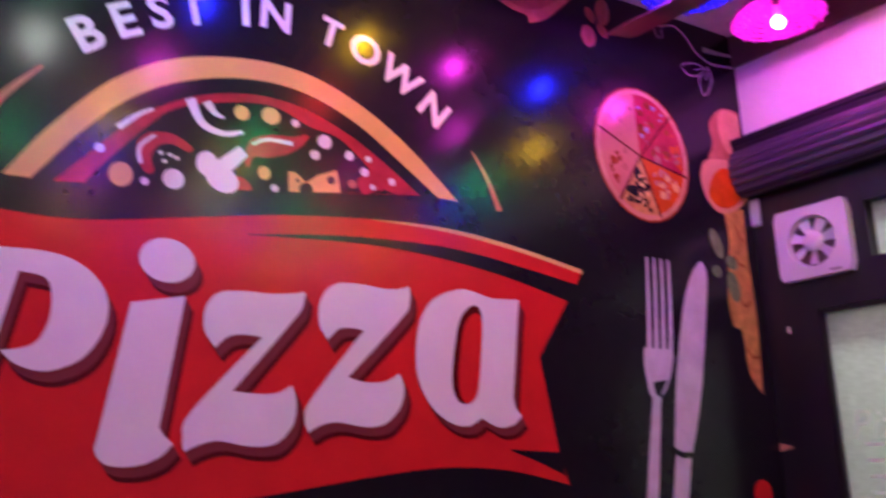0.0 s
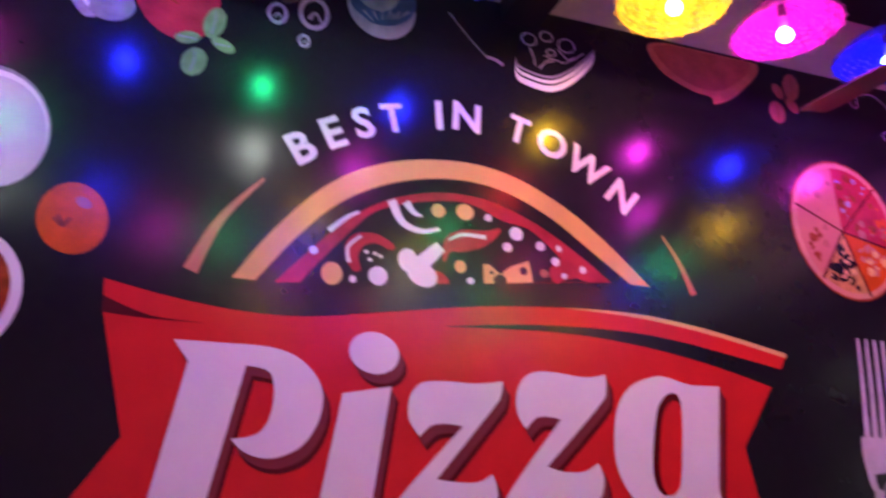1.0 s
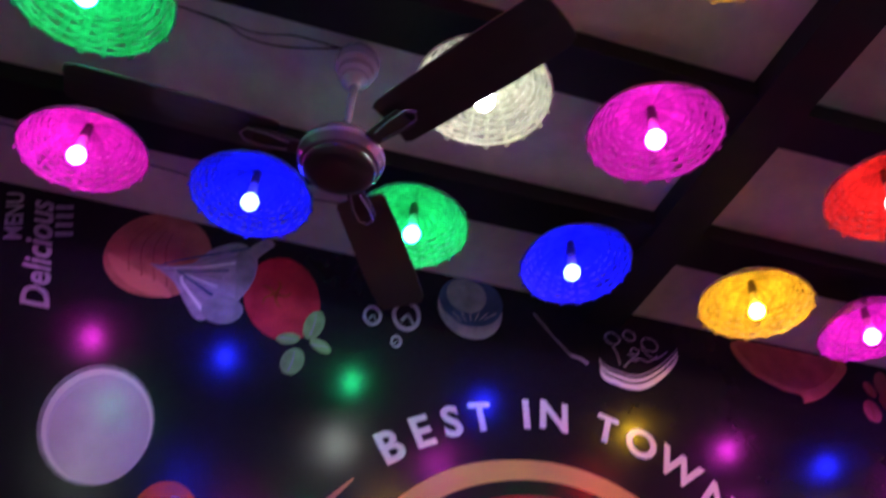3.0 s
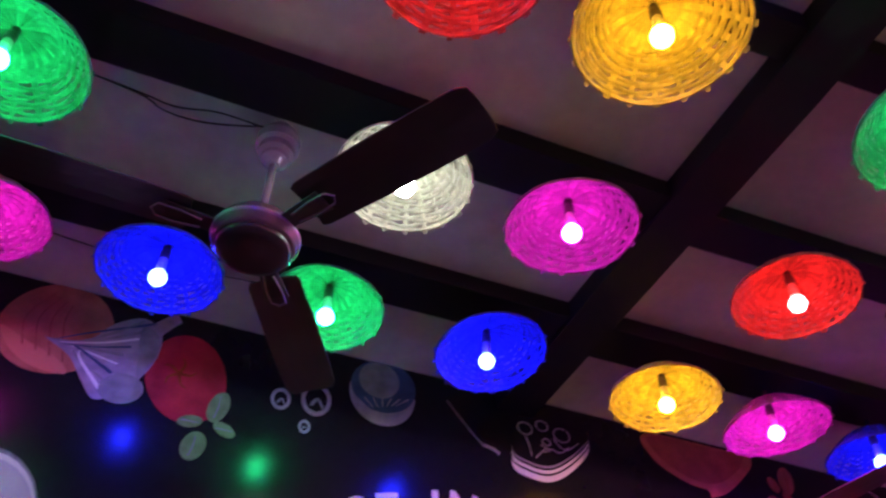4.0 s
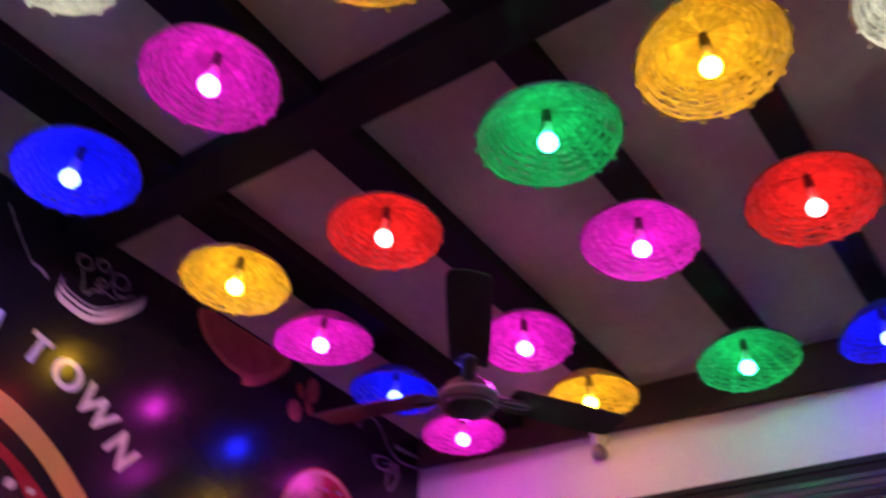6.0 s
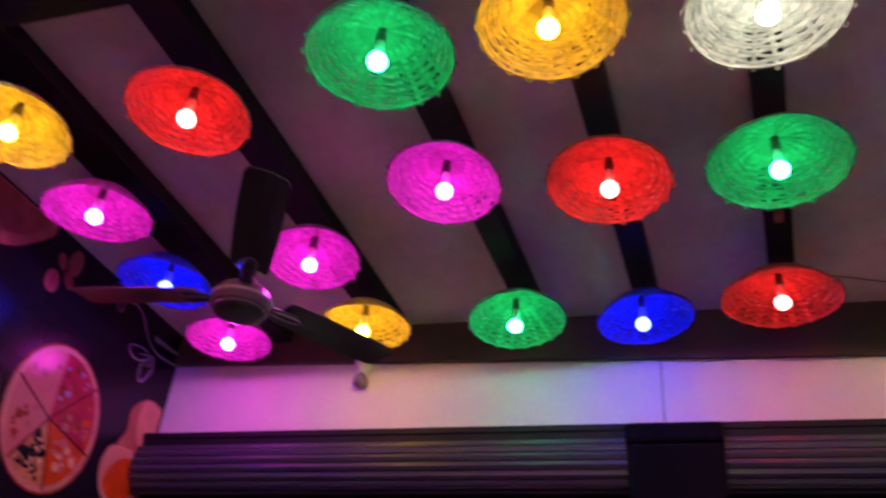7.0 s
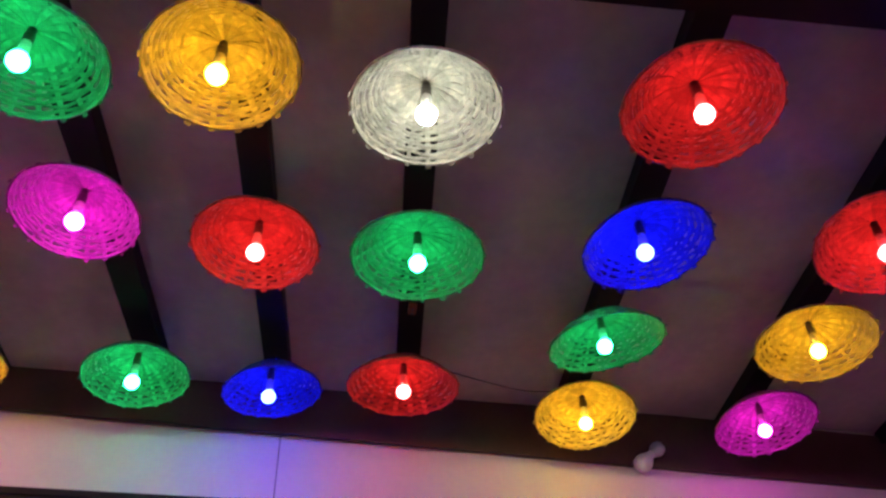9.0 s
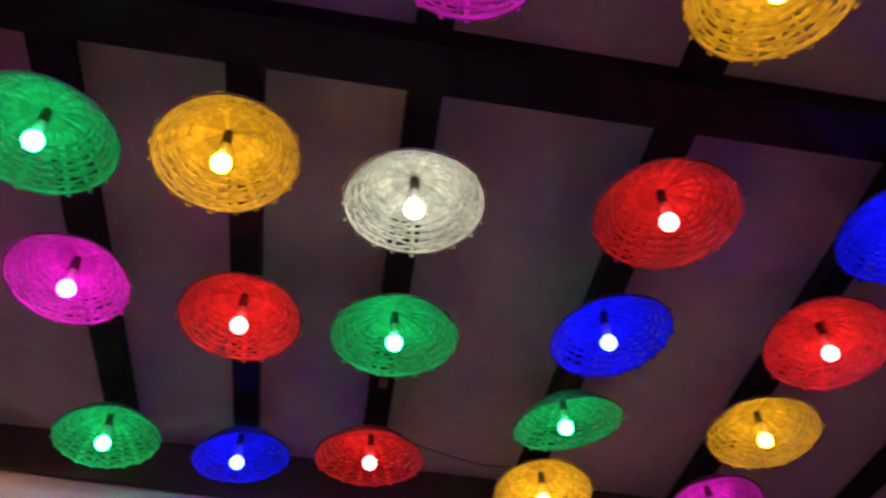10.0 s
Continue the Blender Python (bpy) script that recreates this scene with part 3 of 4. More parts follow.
# arched lettering over the pizza
for ch, x, z, tilt in (("B", 0.352, 2.625, 33), ("E", 0.442, 2.688, 27), ("S", 0.532, 2.738, 20), ("T", 0.622, 2.776, 13), ("I", 0.770, 2.808, 4), ("N", 0.862, 2.818, -2), ("T", 1.040, 2.812, -14), ("O", 1.155, 2.778, -22), ("W", 1.278, 2.718, -30), ("N", 1.400, 2.630, -38)):
    if ch == "T":
        c, d = math.cos(radians(tilt)), math.sin(radians(tilt))
        tee = [(-0.036, 0.048), (0.036, 0.048), (0.036, 0.030), (0.010, 0.030), (0.010, -0.048), (-0.010, -0.048), (-0.010, 0.030), (-0.036, 0.030)]
        flat("letter", [(x + u * c - v * d, z + u * d + v * c) for u, v in tee], M_LETTER, 4)
        continue
    writing("letter", ch, 0.135, pose(x, -LAYER * 4, z, 90, -tilt, 0), M_LETTER, mural, 0.004)

# half pizza with its arch
band("arch", [(0.193, 2.218), (0.283, 2.355), (0.425, 2.516), (0.59, 2.617), (0.798, 2.663), (0.986, 2.652), (1.162, 2.582), (1.322, 2.475), (1.484, 2.334)], [(0.254, 2.217), (0.363, 2.362), (0.474, 2.475), (0.62, 2.558), (0.798, 2.601), (0.965, 2.592), (1.130, 2.528), (1.280, 2.428), (1.413, 2.334)], M_ORANGE, 3, "orange arch of crust")
flat("crust", smooth_loop([(0.306, 2.217, 1), (0.399, 2.323), (0.500, 2.429), (0.633, 2.512), (0.785, 2.553), (0.935, 2.548), (1.095, 2.492), (1.235, 2.410), (1.343, 2.333, 1)], 6), M_CRIMSON, 3, "crimson curved crust")
flat("topping_field", smooth_loop([(0.372, 2.222, 1), (0.430, 2.298), (0.526, 2.413), (0.583, 2.465), (0.684, 2.505), (0.811, 2.530), (0.889, 2.525), (0.975, 2.490), (1.06, 2.475), (1.12, 2.435), (1.17, 2.39), (1.21, 2.34), (1.26, 2.325, 1)], 6), M_BLACK, 4)
stroke("thin_arc", [(0.085, 2.225), (0.15, 2.38), (0.255, 2.515)], 0.040, 0.006, M_SALMON, 3)
stroke("thin_arc", [(1.545, 2.515), (1.60, 2.43), (1.645, 2.325)], 0.006, 0.024, M_SALMON, 3)
for cx, cz, rx, rz, mat in ((0.46, 2.26, 0.030, 0.033, M_PALEOR), (0.52, 2.25, 0.010, 0.011, M_LETTER), (0.592, 2.268, 0.028, 0.028, M_LETTER), (0.84, 2.325, 0.018, 0.020, M_PALEOR), (0.872, 2.285, 0.011, 0.011, M_LETTER),
                           (0.77, 2.492, 0.022, 0.022, M_PALEOR), (0.855, 2.50, 0.028, 0.026, M_PALEOR), (0.93, 2.492, 0.012, 0.012, M_LETTER), (1.022, 2.452, 0.022, 0.022, M_LETTER), (0.992, 2.405, 0.015, 0.015, M_LETTER),
                           (1.102, 2.422, 0.015, 0.015, M_LETTER), (1.165, 2.422, 0.010, 0.010, M_LETTER), (1.152, 2.378, 0.014, 0.014, M_LETTER), (1.112, 2.335, 0.014, 0.013, M_PEACH), (1.180, 2.335, 0.009, 0.009, M_LETTER), (1.245, 2.362, 0.012, 0.012, M_LETTER), (0.405, 2.322, 0.012, 0.012, M_LETTER)):
    flat("topping", oval(cx, cz, rx, rz), mat, 5)
flat("mushroom", oval(0.680, 2.325, 0.030, 0.036, 10), M_LETTER, 5, "white mushroom slice")
flat("mushroom_foot", oval(0.722, 2.288, 0.048, 0.036, -25), M_LETTER, 5.4)
stroke("mushroom_stem", [(0.705, 2.305), (0.745, 2.345), (0.778, 2.380)], 0.050, 0.034, M_LETTER, 5.8)
stroke("onion_slice", [(0.625, 2.505), (0.66, 2.44), (0.72, 2.42), (0.775, 2.435)], 0.028, 0.010, M_LETTER, 5)
stroke("onion_slice", [(0.67, 2.505), (0.695, 2.475), (0.72, 2.468)], 0.026, 0.006, M_LETTER, 5)
flat("pepper_slice", smooth_loop([(0.789, 2.332), (0.787, 2.385), (0.806, 2.422), (0.858, 2.443), (0.924, 2.449), (0.969, 2.462), (0.958, 2.435), (0.913, 2.396), (0.847, 2.371), (0.809, 2.367)], 5), M_CRIMSON, 5, "red pepper slice")
stroke("pepper_shine", [(0.804, 2.404), (0.847, 2.426), (0.922, 2.427)], 0.006, 0.014, M_LETTER, 6)
flat("pepper_slice", smooth_loop([(0.521, 2.274), (0.498, 2.312), (0.498, 2.358), (0.529, 2.388), (0.584, 2.393), (0.636, 2.366), (0.627, 2.349), (0.585, 2.364), (0.55, 2.355), (0.532, 2.321), (0.541, 2.282)], 5), M_CRIMSON, 5, "red pepper slice")
for cx, cz in [(0.567, 2.313), (0.581, 2.333), (0.597, 2.327), (0.556, 2.335)]:
    flat("pepper_seed", oval(cx, cz, 0.007, 0.006, 0, 10), M_LETTER, 6)
stroke("pepper_shine", [(0.506, 2.298), (0.502, 2.343), (0.539, 2.382)], 0.012, 0.006, M_LETTER, 6)
stroke("crust_shine", [(0.445, 2.385), (0.49, 2.428), (0.53, 2.455)], 0.016, 0.008, M_LETTER, 5)
flat("tomato_piece", smooth_loop([(0.735, 2.262, 1), (0.745, 2.295), (0.775, 2.302), (0.800, 2.285), (0.805, 2.268, 1)], 5), M_CRIMSON, 5)
flat("cheese", [(0.914, 2.281), (0.912, 2.341), (0.932, 2.343), (0.967, 2.316), (1.003, 2.345), (1.062, 2.37), (1.074, 2.302)], M_PALEOR, 5, "yellow wedge of cheese")
for (cx, cz), r in zip([(0.966, 2.294), (1.043, 2.335), (0.939, 2.318)], (0.022, 0.013, 0.006)):
    flat("cheese_hole", oval(cx, cz, r, r, n=16), M_BLACK, 6)
for k in range(6):
    flat("pepper_slice", oval(1.175 + 0.02 * math.sin(k * 2.1), 2.35 + 0.012 * math.cos(k * 1.7), 0.030, 0.026, 20 * k, 16, 0.15), M_CRIMSON, 4.6 + 0.05 * k)

# bowls, tomatoes and vegetables
flat("plate", oval(-0.447, 2.555, 0.146, 0.175, 12), M_GREY, 2, "pale lilac round dish")
flat("plate_face", oval(-0.443, 2.552, 0.138, 0.166, 12), M_LETTER, 3)
flat("plate_shade", oval(-0.438, 2.546, 0.128, 0.154, 12), M_STEEL, 4)
flat("plate_well", oval(-0.432, 2.534, 0.124, 0.150, 12), M_DISH, 5)
flat("sauce_bowl", oval(-0.446, 2.108, 0.146, 0.170, -10), M_LETTER, 2, "white-rimmed bowl of red sauce")
flat("sauce", oval(-0.450, 2.107, 0.122, 0.150, -10, wob=0.010), M_SAUCE, 3)
for cx, cz in ((-0.47, 2.19), (-0.41, 2.10), (-0.50, 2.05)):
    stroke("sauce_shine", [(cx, cz), (cx + 0.02, cz - 0.015), (cx + 0.025, cz - 0.04)], 0.008, 0.003, M_PEACH, 4)
flat("tomato", oval(-0.215, 2.33, 0.085, 0.098, 10, wob=0.01), M_TOMATO, 2, "orange-red tomato")
stroke("tomato_stalk", [(-0.255, 2.33), (-0.235, 2.31), (-0.22, 2.33)], 0.022, 0.008, M_SAUCE, 3)
flat("tomato_shine", oval(-0.195, 2.375, 0.022, 0.014, -30, 14), M_PEACH, 3)
flat("tomato", oval(-0.035, 3.06, 0.118, 0.155, 15, wob=0.01), M_CRIMSON, 2, "deep red tomato")
for k in range(5):
    a = 2 * math.pi * k / 5
    stroke("tomato_stalk", [(-0.06, 3.07), (-0.06 + 0.035 * math.cos(a), 3.07 + 0.035 * math.sin(a)), (-0.06 + 0.05 * math.cos(a + 0.3), 3.07 + 0.055 * math.sin(a + 0.3))], 0.012, 0.003, M_SAUCE, 3)
for cx, cz, rx, rz, tl in ((0.075, 2.985, 0.030, 0.055, -12), (0.03, 2.845, 0.034, 0.048, -15), (0.105, 2.915, 0.036, 0.020, -25), (0.005, 2.920, 0.036, 0.020, 15)):
    flat("basil_leaf", oval(cx, cz, rx, rz, tl), M_GREEN, 4, "pale green basil leaf")
    stroke("leaf_vein", [(cx - 0.6 * rz * math.sin(radians(tl)) * -1 if rz > rx else cx - 0.7 * rx, cz - (0.7 * rz if rz > rx else 0)), (cx, cz), (cx + (0.0 if rz > rx else 0.7 * rx), cz + (0.7 * rz if rz > rx else 0))], 0.006, 0.003, M_GREY, 5)
flat("onion", oval(-0.43, 3.13, 0.155, 0.165, -30, wob=0.015), M_PEACH, 2, "peach-coloured onion")
flat("onion_side", smooth_loop([(-0.575, 3.10), (-0.53, 3.03), (-0.45, 2.985), (-0.36, 2.985), (-0.40, 3.03), (-0.48, 3.06)], 5), M_SALMON, 2.6)
for k in range(4):
    stroke("onion_line", [(-0.47 + 0.02 * k, 3.25 - 0.01 * k), (-0.52 + 0.035 * k, 3.15), (-0.50 + 0.04 * k, 3.05 - 0.01 * k)], 0.003, 0.005, M_DULL, 3)
flat("garlic", smooth_loop([(-0.45, 3.09, 1), (-0.34, 3.11), (-0.28, 3.19), (-0.20, 3.235), (-0.14, 3.19), (-0.135, 3.10), (-0.17, 3.01), (-0.22, 2.95), (-0.27, 2.925), (-0.32, 2.98), (-0.37, 3.045)], 5), M_GARLIC, 4, "pale violet garlic bulb")
grng = random.Random(21)
for k in range(9):  # folds fanning from the pointed end to the round one
    t = k / 8
    end = (-0.165 - 0.02 * math.sin(3.1 * t) - 0.085 * t, 3.225 - 0.275 * t)
    mid = (-0.33 + 0.03 * math.sin(6 * t) + grng.uniform(-0.01, 0.01), 3.135 - 0.085 * t + grng.uniform(-0.01, 0.01))
    stroke("garlic_line", [(-0.425 + 0.01 * k, 3.088 - 0.002 * k), mid, end], 0.002, grng.uniform(0.005, 0.013), (M_BLUEINK, M_GREY, M_LETTER)[k % 3], 5 + 0.05 * k)
stroke("garlic_line", [(-0.44, 3.088), (-0.36, 3.10), (-0.27, 3.16), (-0.20, 3.225)], 0.004, 0.010, M_GREY, 5)
flat("garlic_shade", smooth_loop([(-0.20, 3.20), (-0.145, 3.18), (-0.14, 3.10), (-0.17, 3.02), (-0.185, 3.08)], 5), M_GREY, 5)
stroke("garlic_stalk", [(-0.16, 3.20), (-0.12, 3.25), (-0.10, 3.265)], 0.05, 0.03, M_GARLIC, 5)
flat("sage_leaf", oval(-0.205, 2.975, 0.062, 0.050, 15), M_GREY, 6, "grey-green leaf")
for cx, cz, r, w in ((0.252, 3.062, 0.031, 0.010), (0.362, 3.088, 0.048, 0.013), (0.337, 2.984, 0.019, 0.008)):
    ring("onion_ring", cx, cz, r, w, M_GARLIC, 3, 1.25)
    stroke("onion_ring_curl", [(cx - 0.3 * r, cz - 0.5 * r), (cx + 0.1 * r, cz + 0.05 * r), (cx + 0.5 * r, cz - 0.6 * r)], 0.25 * r, 0.15 * r, M_GREY, 3)
flat("mushroom_cap", oval(0.575, 3.165, 0.112, 0.118, 12), M_GARLIC, 3, "blue-white sliced mushroom")
flat("mushroom_cap", oval(0.577, 3.195, 0.112, 0.100, 12), M_BLUEINK, 4)
flat("mushroom_cap", oval(0.560, 3.215, 0.070, 0.070, 12), M_GREY, 5)
for k in range(7):
    x = 0.485 + 0.03 * k
    stroke("mushroom_gill", [(x, 3.13 + 0.006 * k), (0.5 * x + 0.29, 3.10 + 0.005 * k)], 0.006, 0.003, M_GARLIC, 6)
for k, (lift, mat) in enumerate(((0.0, M_LETTER), (0.022, M_BLACK), (0.030, M_LETTER), (0.042, M_BLACK), (0.050, M_GARLIC), (0.058, M_BLACK))):
    flat("pie_slice", smooth_loop([(1.045, 3.14 + lift * 0.4, 1), (1.035, 3.01 + lift), (1.09, 2.980 + lift), (1.17, 2.978 + lift), (1.25, 3.03 + lift), (1.325, 3.12 + lift * 0.8), (1.33, 3.185, 1), (1.18, 3.21)], 5), mat, 3 + 0.7 * k)
for cx, cz, r in ((1.085, 3.160, 0.030), (1.150, 3.185, 0.026), (1.225, 3.165, 0.034), (1.165, 3.125, 0.018)):
    ring("pie_sketch", cx, cz, r, 0.006, M_GARLIC, 8, 0.85)
for pts in ([(1.085, 3.130), (1.100, 3.095), (1.105, 3.060)], [(1.120, 3.055), (1.165, 3.100), (1.215, 3.095), (1.250, 3.125)], [(1.190, 3.145), (1.235, 3.110), (1.290, 3.150)], [(1.140, 3.110), (1.175, 3.095), (1.150, 3.085)]):
    stroke("pie_sketch", pts, 0.006, 0.004, M_GARLIC, 8)
flat("chilli", smooth_loop([(1.55, 3.24), (1.60, 3.15), (1.72, 3.095), (1.80, 3.085), (1.81, 3.055, 1), (1.90, 3.10), (2.02, 3.22), (2.03, 3.272, 1), (1.62, 3.272, 1)], 6), M_PEACH, 3, "dull red pepper")
flat("chilli_body", smooth_loop([(1.575, 3.24), (1.63, 3.165), (1.74, 3.115), (1.85, 3.12), (1.96, 3.20), (2.00, 3.265, 1), (1.64, 3.265, 1)], 6), M_DULL, 4)
stroke("pale_stem", [(0.80, 3.20), (0.87, 3.12), (0.93, 3.06)], 0.006, 0.004, M_GREY, 3)
stroke("pale_stem", [(0.93, 3.06), (0.965, 3.055), (0.99, 3.04)], 0.010, 0.012, M_GARLIC, 3)

# whole pizza, fork and knife
PZ = (2.325, 2.645)
HEART = (2.306, 2.632)
flat("pizza_edge", oval(*PZ, 0.243, 0.270, 0), M_SAUCE, 2.5)
flat("pizza_rim", oval(*PZ, 0.235, 0.262, 0), M_SKIN, 3, "whole printed pizza")
flat("pizza_top", oval(*PZ, 0.212, 0.240, 0, wob=0.008), M_PEACH, 4)
CUTS = (164, 98, 45, -14, -74, -128)
prng = random.Random(11)
for k, (mat, spots, many) in enumerate(((M_SALMON, (M_PEACH, M_SALMON), 10), (M_CRIMSON, (M_GARLIC, M_SAUCE, M_PEACH, M_CRIMSON), 22), (M_CRIMSON, (M_SAUCE, M_PEACH, M_TOMATO), 24), (M_TOMATO, (M_PALEOR, M_TOMATO, M_SALMON), 26), (M_BREAD, (M_BLACK, M_BLACK, M_PALEOR, M_BLACK), 34), (M_SALMON, (M_SAUCE, M_PEACH), 9))):
    a0, a1 = radians(CUTS[k]), radians(CUTS[(k + 1) % 6] - (360 if k == 5 else 0))
    reach = lambda a, f: (PZ[0] + 0.213 * f * math.cos(a) + (HEART[0] - PZ[0]) * (1 - f), PZ[1] + 0.241 * f * math.sin(a) + (HEART[1] - PZ[1]) * (1 - f))
    flat("pizza_slice", [HEART] + [reach(a0 + (a1 - a0) * i / 8, 1) for i in range(9)], mat, 5)
    for j in range(many):
        cx, cz = reach(a0 + (a1 - a0) * prng.uniform(0.12, 0.88), math.sqrt(prng.uniform(0.08, 0.86)))
        r = prng.uniform(0.006, 0.018)
        flat("pizza_topping", oval(cx, cz, r, r * prng.uniform(0.6, 1.5), prng.uniform(0, 90), 10, 0.14), prng.choice(spots), 6 + 0.02 * j)
    if k != 1:
        stroke("pizza_cut", [HEART, reach(a0, 1.06)], 0.007, 0.010, M_DKRED, 7)
FORKZ = 2.24
for k in range(4):
    x = 2.297 + 0.036 * k
    stroke("fork_tine", [(x, FORKZ), (x - 0.012, 2.06), (x - 0.030 - 0.001 * k, 1.86)], 0.010, 0.024, M_STEEL, 3)
flat("fork", smooth_loop([(2.245, 1.905, 1), (2.385, 1.905, 1), (2.375, 1.84), (2.350, 1.785), (2.318, 1.745), (2.262, 1.735), (2.247, 1.79), (2.240, 1.85)], 5), M_STEEL, 3.4, "silver dinner fork")
flat("fork_shade", smooth_loop([(2.275, 1.785, 1), (2.345, 1.795, 1), (2.315, 1.752), (2.295, 1.735), (2.28, 1.75)], 4), M_BLACK, 5)
stroke("fork_handle", [(2.292, 1.76), (2.255, 1.55), (2.195, 1.20)], 0.036, 0.062, M_STEEL, 4)
flat("knife_blade", smooth_loop([(2.588, 2.250), (2.606, 2.20), (2.592, 2.10), (2.512, 1.75), (2.435, 1.535, 1), (2.352, 1.555, 1), (2.392, 1.80), (2.460, 2.06), (2.512, 2.18), (2.555, 2.235)], 6), M_STEEL, 3, "silver table knife")
stroke("knife_neck", [(2.342, 1.556), (2.39, 1.535), (2.436, 1.537)], 0.022, 0.020, M_BLACK, 4)
stroke("knife_handle", [(2.395, 1.54), (2.36, 1.38), (2.31, 1.15)], 0.075, 0.07, M_STEEL, 3)
# bread, peppers and twig beside the corner
flat("mushroom_side", smooth_loop([(2.772, 2.913), (2.83, 2.935), (2.90, 2.930, 1), (2.90, 2.70, 1), (2.80, 2.66), (2.69, 2.68), (2.72, 2.76), (2.713, 2.845)], 5), M_PEACH, 3, "peach-coloured mushroom")
flat("mushroom_side", smooth_loop([(2.79, 2.915), (2.85, 2.925), (2.90, 2.915, 1), (2.90, 2.715, 1), (2.85, 2.712), (2.79, 2.76), (2.765, 2.84)], 5), M_SKIN, 3.6)
flat("pepper", smooth_loop([(2.67, 2.68), (2.78, 2.70), (2.90, 2.70, 1), (2.90, 2.545, 1), (2.82, 2.49), (2.73, 2.465), (2.665, 2.50), (2.632, 2.57), (2.635, 2.63)], 5), M_SKIN, 4, "orange pepper")
flat("pepper_cheek", smooth_loop([(2.69, 2.60), (2.76, 2.66), (2.85, 2.64), (2.87, 2.56), (2.80, 2.50), (2.72, 2.49), (2.67, 2.53)], 5), M_TOMATO, 4.6)
flat("breadstick", smooth_loop([(2.745, 2.47, 1), (2.863, 2.50, 1), (2.858, 2.29), (2.868, 2.05), (2.853, 1.755, 1), (2.79, 1.835), (2.775, 1.99), (2.73, 2.015), (2.715, 2.125), (2.735, 2.24), (2.755, 2.36)], 5), M_BREAD, 3, "golden breadstick")
for a, b in (((2.80, 2.42), (2.84, 2.36)), ((2.775, 2.30), (2.83, 2.26)), ((2.78, 2.13), (2.84, 2.12)), ((2.79, 1.93), (2.85, 1.90))):
    stroke("bread_crack", [a, ((a[0] + b[0]) / 2, a[1] - 0.035), b], 0.006, 0.010, M_SAUCE, 4)
for cx, cz, rx, rz, tl in ((2.678, 2.335, 0.030, 0.062, 22), (2.664, 2.222, 0.026, 0.024, 0), (2.752, 2.168, 0.034, 0.062, 12), (2.756, 2.265, 0.034, 0.028, -20)):
    flat("herb_leaf", oval(cx, cz, rx, rz, tl), M_GREEN, 5, "olive-green herb leaf")
    stroke("leaf_vein", [(cx, cz - 0.7 * rz), (cx + 0.004, cz), (cx, cz + 0.7 * rz)], 0.004, 0.003, M_BLACK, 5.6)
for cx, cz, rx, rz, tl in ((2.092, 3.078, 0.036, 0.046, 0), (2.172, 3.200, 0.036, 0.058, -8), (2.165, 3.120, 0.022, 0.036, 40), (2.108, 3.170, 0.022, 0.034, 30)):
    flat("basil_leaf", oval(cx, cz, rx, rz, tl), M_DULL, 3, "brownish basil leaf")
    stroke("leaf_vein", [(cx, cz - 0.7 * rz), (cx + 0.004, cz), (cx, cz + 0.7 * rz)], 0.004, 0.003, M_SAUCE, 3.6)
flat("red_spot", oval(2.79, 1.39, 0.05, 0.05), M_RED, 3)
stroke("twig", [(2.439, 3.216), (2.494, 3.227), (2.563, 3.245), (2.626, 3.213), (2.675, 3.160), (2.752, 3.125), (2.83, 3.128), (2.90, 3.138)], 0.006, 0.012, M_GARLIC, 3)
stroke("twig", [(2.448, 3.216), (2.458, 3.176), (2.482, 3.174), (2.490, 3.222)], 0.006, 0.006, M_GARLIC, 3)
stroke("twig", [(2.724, 3.180), (2.82, 3.184), (2.90, 3.192)], 0.026, 0.012, M_GREY, 3)
stroke("twig_leaf", [(2.722, 3.090), (2.690, 3.102), (2.640, 3.098), (2.588, 3.074), (2.622, 3.042), (2.683, 3.052), (2.722, 3.090), (2.66, 3.072)], 0.007, 0.005, M_GARLIC, 3)
stroke("twig_leaf", [(2.748, 3.104), (2.760, 3.050), (2.735, 2.995), (2.700, 2.968), (2.684, 3.026), (2.715, 3.075), (2.748, 3.104), (2.722, 3.04)], 0.007, 0.005, M_GARLIC, 3)

# upright writing at the far side, read from below
UP = lambda x, z, layer: pose(x, -LAYER * layer, z, 90, -106, 0)
writing("lettering", "PIZZA", 0.140, UP(-0.955, 3.090, 3), M_GARLIC, mural, 0.003)
writing("lettering", "MENU", 0.066, UP(-0.866, 3.165, 3), M_GARLIC, mural, 0.002)
writing("lettering", "Delicious", 0.105, UP(-0.757, 3.045, 3), M_GARLIC, mural, 0.0025, 0.3)
for k in range(4):
    x, z = -0.712 - 0.0095 * k, 3.125 + 0.033 * k
    flat("lettering_bar", [(x - 0.024, z - 0.007), (x + 0.024, z + 0.007), (x + 0.019, z + 0.024), (x - 0.029, z + 0.010)], M_GREY, 3)
flat("olive_leaf", oval(-0.80, 2.585, 0.033, 0.060, -15), M_GREEN, 3)
flat("olive_leaf", oval(-0.825, 2.69, 0.025, 0.055, -40), M_GREEN, 3)

# ---- door wall: slatted blinds, pillar, exhaust fan, glass door ----


